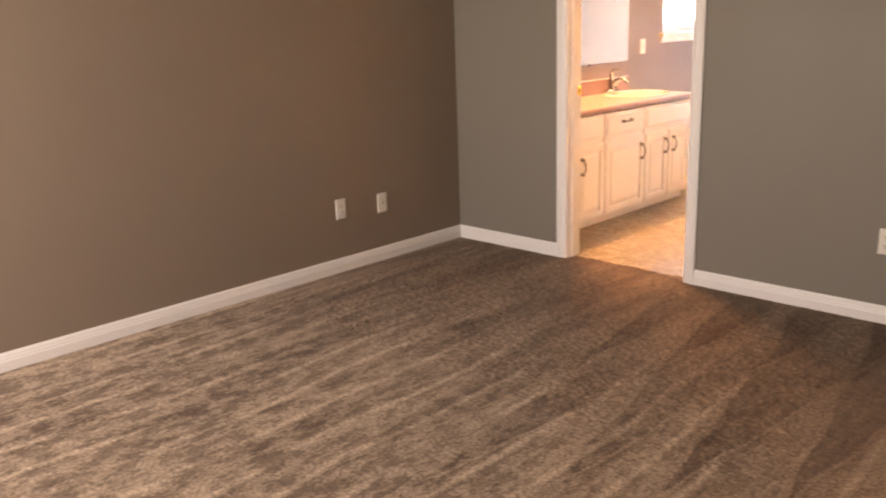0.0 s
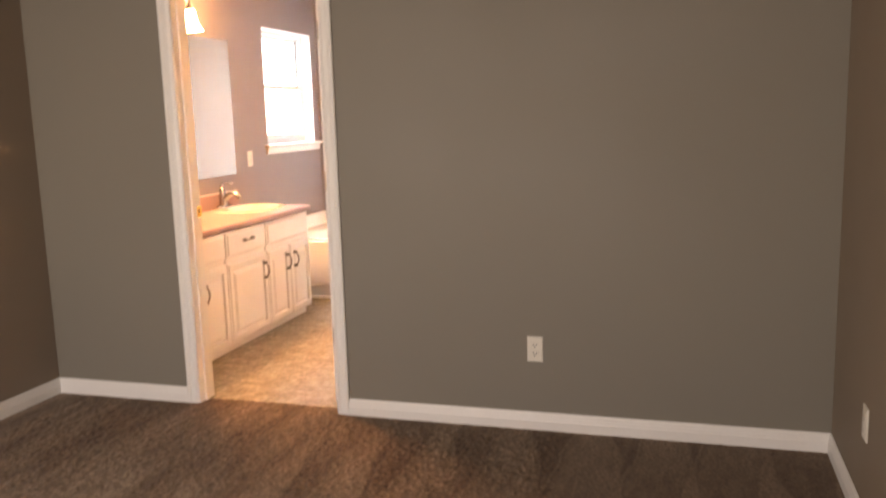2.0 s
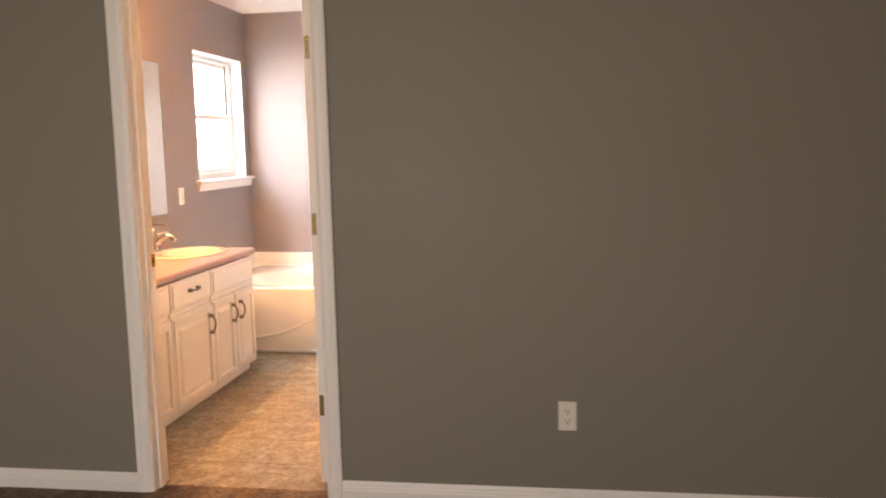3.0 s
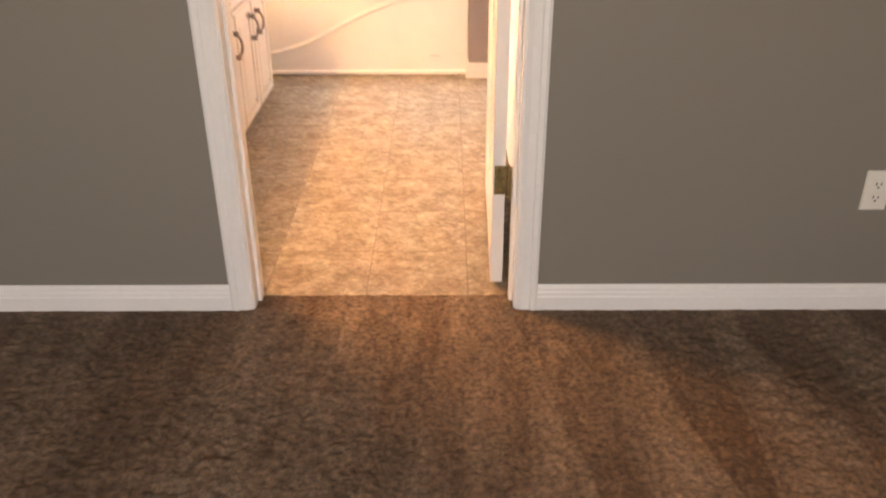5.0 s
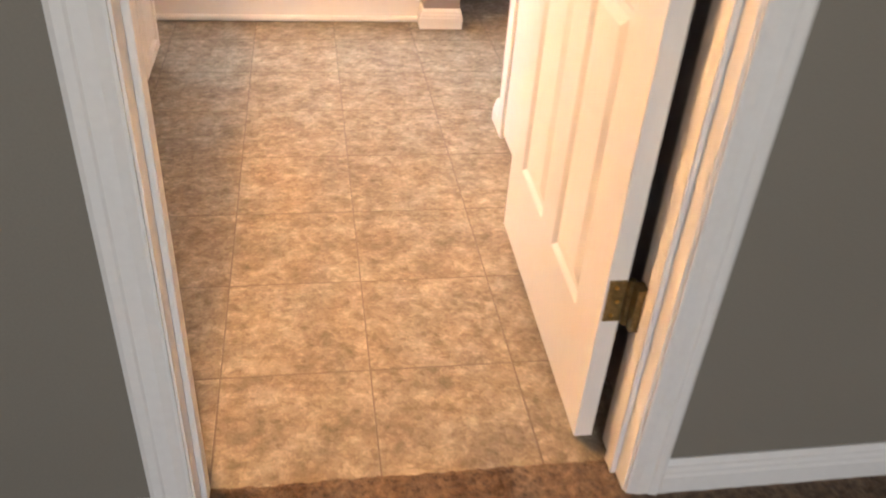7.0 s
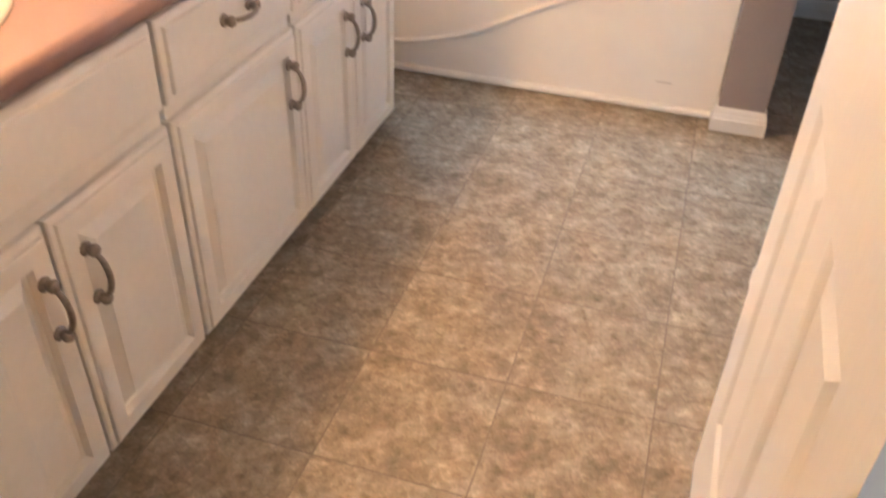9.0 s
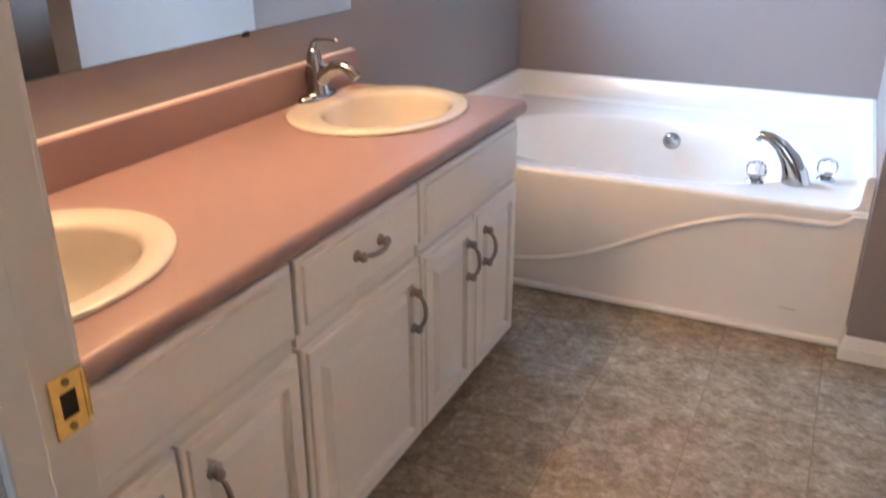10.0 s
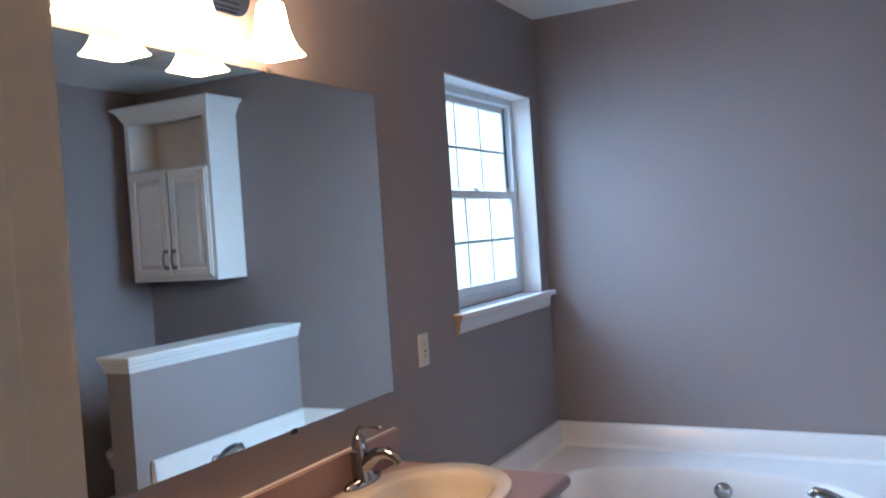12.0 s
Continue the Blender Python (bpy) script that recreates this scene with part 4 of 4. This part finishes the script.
# raised ledge along the three walls, coved at its foot
LEDGE = [(0, RIM - 0.02), (fx + 0.028, RIM - 0.02), (fx + 0.026, RIM + 0.0005), (fx + 0.010, RIM + 0.006), (fx, RIM + 0.022), (fx - 0.006, FL - 0.010), (fx - 0.012, FL - 0.002), (fx - 0.020, FL), (0, FL)]
bm = add_sweep(bmesh.new(), LEDGE, [((TX0, TY0 + 0.075, 0), (1, 0, 0), Z), ((TX0, TY1, 0), (1, -1, 0), Z), ((TX1, TY1, 0), (-1, -1, 0), Z), ((TX1, TY0 + 0.012, 0), (-1, 0, 0), Z)])
part("wall_ledge", bm, M_TUB, tub, smooth=45)
# apron: upper face, and a lower face set back below an S-shaped raised line
xs = [TX0 + (TX1 - TX0) * i / 80 for i in range(81)]


def s_line(x):
    u = (x + 0.45) / 1.10
    z = 0.085 + 0.33 / (1 + math.exp(-7.0 * (u - 0.38)))
    z += 0.012 * math.exp(-((u - 0.72) / 0.12) ** 2)
    if u > 0.93:
        z += 0.055 * ((u - 0.93) / 0.07) ** 2
    return min(z, RIM - 0.012)


rows2 = []
for x in xs:
    s = s_line(x)
    y = TY0
    rows2.append([(x, y + 0.012, RIM), (x, y + 0.004, RIM - 0.004), (x, y, RIM - 0.013)] + [(x, y + 0.002, max(s + 0.022, 0.03) if s + 0.022 < RIM - 0.014 else RIM - 0.0135), (x, y + 0.002, min(s + 0.011, RIM - 0.0138)), (x, y - 0.005, min(s + 0.007, RIM - 0.014)), (x, y - 0.0085, min(s + 0.001, RIM - 0.0145)), (x, y - 0.006, s - 0.006), (x, y + 0.004, s - 0.011), (x, y + 0.006, 0.02), (x, y + 0.006, 0.0), (x, y + 0.030, 0.0)])
bm = bmesh.new()
loops = [[bm.verts.new(p) for p in r] for r in rows2]
for a, b in zip(loops, loops[1:]):
    for i in range(len(a) - 1):
        bm.faces.new((a[i], a[i + 1], b[i + 1], b[i]))
part("apron", bm, M_TUB, tub, "white apron with a raised S-shaped line", smooth=60)
part("caulk_strip", tube([(BL + 0.05, TY0 - 0.002, 0.012), (TX1 - 0.002, TY0 - 0.002, 0.012)], [(0.012, 0.013)] * 2, 10), M_TRIM, tub, smooth=60)
part("overflow_plate", tube([(-0.080, 3.252, 0.388), (-0.080, 3.238, 0.384), (-0.080, 3.229, 0.381), (-0.080, 3.223, 0.379), (-0.080, 3.220, 0.378)], [0.037, 0.037, 0.032, 0.020, 0.004], 28), M_CHROME, tub, "round chrome overflow plate", smooth=70)
part("label_mark", box((0.465, TY0 + 0.0045, 0.098), (0.518, TY0 + 0.0066, 0.102)), surface("worn grey print", (0.58, 0.55, 0.52), 0.5, vary=0.2, bump=0.0), tub)

tub_tap = thing("tub_faucet", "chrome roman tub spout with two clear knobs", "faucet", (0.428, 2.612, RIM - 0.004))
sp = [(0.018, 0.012, 0.0), (0.012, 0.010, 0.035), (-0.008, 0.010, 0.080), (-0.042, 0.012, 0.120), (-0.080, 0.014, 0.144), (-0.108, 0.015, 0.150), (-0.120, 0.015, 0.134)]
part("spout", tube(sp, [(0.050, 0.044), (0.046, 0.039), (0.038, 0.032), (0.031, 0.024), (0.026, 0.018), (0.022, 0.015), (0.019, 0.013)], 20), M_CHROME, tub_tap, smooth=50)
for dx, dy in ((-0.105, -0.035), (0.108, 0.095)):
    esc = part("escutcheon", lathe([(0.030, 0.0), (0.030, 0.003), (0.024, 0.010), (0.014, 0.016), (0.013, 0.024)], 24, at=(dx, dy, 0)), M_CHROME, tub_tap, smooth=40)
    part("knob", lathe([(0.014, 0.018), (0.026, 0.022), (0.032, 0.036), (0.031, 0.054), (0.026, 0.066), (0.015, 0.071), (0.002, 0.071)], 16, at=(dx, dy, 0), wave=lambda k, a: 1.0 + 0.06 * math.cos(8 * a)), M_CRYSTAL, esc, "clear faceted acrylic knob", smooth=20)

# ---------------------------------------------------------------- toilet corner
KX0, KX1, KY0, KZ0, KZ1 = 1.02, 1.69, 3.315, 1.345, 2.345
cab = thing("wall_cabinet", "white wall cabinet with open shelf over two doors", "cabinet", (0, 0, 0))
t = 0.019
bm = bmesh.new()
for lo, hi in (((KX0, KY0 + t, KZ0), (KX0 + t, BY - 0.002, KZ1)), ((KX1 - t, KY0 + t, KZ0), (KX1, BY - 0.002, KZ1)), ((KX0 + t, KY0 + t, KZ0), (KX1 - t, BY - 0.002, KZ0 + t)), ((KX0 + t, KY0 + t, KZ1 - t), (KX1 - t, BY - 0.002, KZ1)), ((KX0 + t, KY0 + t, 1.985), (KX1 - t, BY - 0.002, 1.985 + t)), ((KX0 + t, BY - 0.010, KZ0 + t), (KX1 - t, BY - 0.002, KZ1 - t))):
    add_box(bm, lo, hi)
part("body", bm, M_CAB, cab)
bm = wall_with_holes("y", KY0, KY0 + t - 0.0005, KX0, KX1, KZ0, KZ1, [(KX0 + 0.034, KX1 - 0.034, 2.012, 2.292), (KX0 + 0.045, KX1 - 0.045, KZ0 + 0.04, 1.965)])
part("face_frame", bm, M_CAB, cab)
for x0, x1, hx in ((KX0 + 0.026, 1.350, 1.322), (1.360, KX1 - 0.026, 1.388)):
    bm = panel_front(x1 - x0, 0.63, DOOR_RINGS, 0.0005)
    for v in bm.verts:
        a, b, c = v.co
        v.co = (x0 + b, KY0 - a, KZ0 + 0.022 + c)
    d = part("door", bm, M_CAB, cab)
    h = pull(d, (0, 0, 0))
    for v in h.data.vertices:
        a, b, c = v.co
        v.co = (hx + b, KY0 - 0.020 - a, 1.475 + c)
CR2 = [(0.0, 0.0), (0.006, 0.0), (0.010, 0.014), (0.014, 0.022), (0.018, 0.026), (0.026, 0.046), (0.040, 0.062), (0.052, 0.070), (0.056, 0.074), (0.056, 0.084), (0.0, 0.084)]
bm = add_sweep(bmesh.new(), CR2, [((KX0, BY - 0.002, KZ1 - 0.03), (-1, 0, 0), Z), ((KX0, KY0, KZ1 - 0.03), (-1, -1, 0), Z), ((KX1, KY0, KZ1 - 0.03), (1, -1, 0), Z), ((KX1, BY - 0.002, KZ1 - 0.03), (1, 0, 0), Z)])
part("crown_moulding", bm, M_CAB, cab)

toilet = thing("toilet", "white ceramic two-piece toilet", "toilet", (1.355, BY - 0.012, -0.004))
part("tank", box((-0.225, -0.195, 0.385), (0.225, 0.0, 0.735), 0.028, 4), M_CERAMIC, toilet, smooth=40)
part("tank_lid", box((-0.238, -0.208, 0.736), (0.238, 0.004, 0.772), 0.012, 3), M_CERAMIC, toilet, smooth=40)


def egg(k, z, dy=0.0):
    return [(0.185 * k * math.cos(a), -0.475 + dy + 0.300 * k * math.sin(a), z) for a in [2 * math.pi * i / 40 for i in range(40)]]


part("bowl", add_rings(bmesh.new(), [egg(0.55, 0.0, 0.06), egg(0.52, 0.05, 0.06), egg(0.50, 0.16, 0.06), egg(0.72, 0.27, 0.03), egg(0.95, 0.38), egg(1.0, 0.42), egg(0.96, 0.43)]), M_CERAMIC, toilet, smooth=50)
part("pedestal_back", box((-0.11, -0.30, 0.0), (0.11, -0.02, 0.384), 0.03, 3), M_CERAMIC, toilet, smooth=40)
part("seat_lid", add_rings(bmesh.new(), [egg(1.0, 0.431), egg(1.02, 0.440), egg(1.02, 0.456), egg(0.98, 0.466), egg(0.6, 0.472)]), M_CERAMIC, toilet, smooth=50)
part("flush_lever", tube([(-0.175, -0.196, 0.69), (-0.175, -0.212, 0.69), (-0.13, -0.216, 0.682), (-0.105, -0.216, 0.676)], [0.008, 0.007, 0.005, 0.006], 10), M_CHROME, toilet, smooth=50)

vent = thing("ceiling_vent", "white slatted ceiling vent grille", "vent", (1.0, 3.05, CEIL))
part("frame", wall_with_holes("y", -0.15, 0.15, -0.15, 0.15, -0.012, -0.0005, []), M_TRIM, vent)
for i in range(9):
    part("slat", box((-0.125, -0.118 + i * 0.028, -0.0165), (0.125, -0.106 + i * 0.028, -0.0125), 0.001), M_TRIM, vent)

# ---------------------------------------------------------------- beyond the bathroom window
setting("ground", box((-300, -300, -0.75), (300, 300, -0.7)), surface("lawn", (0.07, 0.12, 0.04), 0.9, vary=0.3, grain=9, bump=0.4, dist=0.02), "green lawn outside the window")
# outside brightness and haze are painted on a glowing sheet, paler and bluer upward
m, nt, b = shader("bright hazy distance")
co = nt.nodes.new("ShaderNodeTexCoord")
sp = nt.nodes.new("ShaderNodeSeparateXYZ")
nt.links.new(co.outputs["Object"], sp.inputs["Vector"])
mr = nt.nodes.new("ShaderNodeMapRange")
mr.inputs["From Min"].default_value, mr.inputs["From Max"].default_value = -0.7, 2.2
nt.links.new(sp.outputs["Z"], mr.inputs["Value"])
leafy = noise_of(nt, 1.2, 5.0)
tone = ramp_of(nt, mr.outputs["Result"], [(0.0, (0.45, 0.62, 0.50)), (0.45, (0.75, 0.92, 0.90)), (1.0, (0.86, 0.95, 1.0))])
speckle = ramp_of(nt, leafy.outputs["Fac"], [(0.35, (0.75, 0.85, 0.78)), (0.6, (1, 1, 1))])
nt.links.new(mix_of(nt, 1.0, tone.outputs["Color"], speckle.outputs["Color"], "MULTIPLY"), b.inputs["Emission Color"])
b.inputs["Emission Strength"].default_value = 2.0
b.inputs["Base Color"].default_value = (0.1, 0.1, 0.1, 1)
setting("backdrop", box((-9.1, -6.0, -0.69), (-9.0, 45.0, 9.0)), m, "glowing backdrop painted as hazy distance outside the window")

# ---------------------------------------------------------------- vinyl tiles, joints recessed
PITCH = 0.3075
base_tile = box((-PITCH / 2 + 0.0014, -PITCH / 2 + 0.0014, -0.006), (PITCH / 2 - 0.0014, PITCH / 2 - 0.0014, 0.0), 0.0011, 1)
first = mesh_object("tile", base_tile, M_VINYL)
tile_mesh = first.data
bpy.data.objects.remove(first)
random.seed(11)
for i in range(-4, 7):
    for j in range(-1, 12):
        x, y = 0.008 + PITCH * (i + 0.5), 0.050 + PITCH * (j + 0.5)
        x0, x1, y0, y1 = x - PITCH / 2, x + PITCH / 2, y - PITCH / 2, y + PITCH / 2
        if x1 < BL - 0.02 or x0 > TR + 0.02 or y0 > BY or y1 < 0.08 or (x0 > BR + 0.05 and y1 < CY - 0.05):
            continue
        ob = new("tile", tile_mesh)
        ob.parent = vinyl
        ob.location = (x, y, -0.0035 + random.uniform(-0.0002, 0.0002))
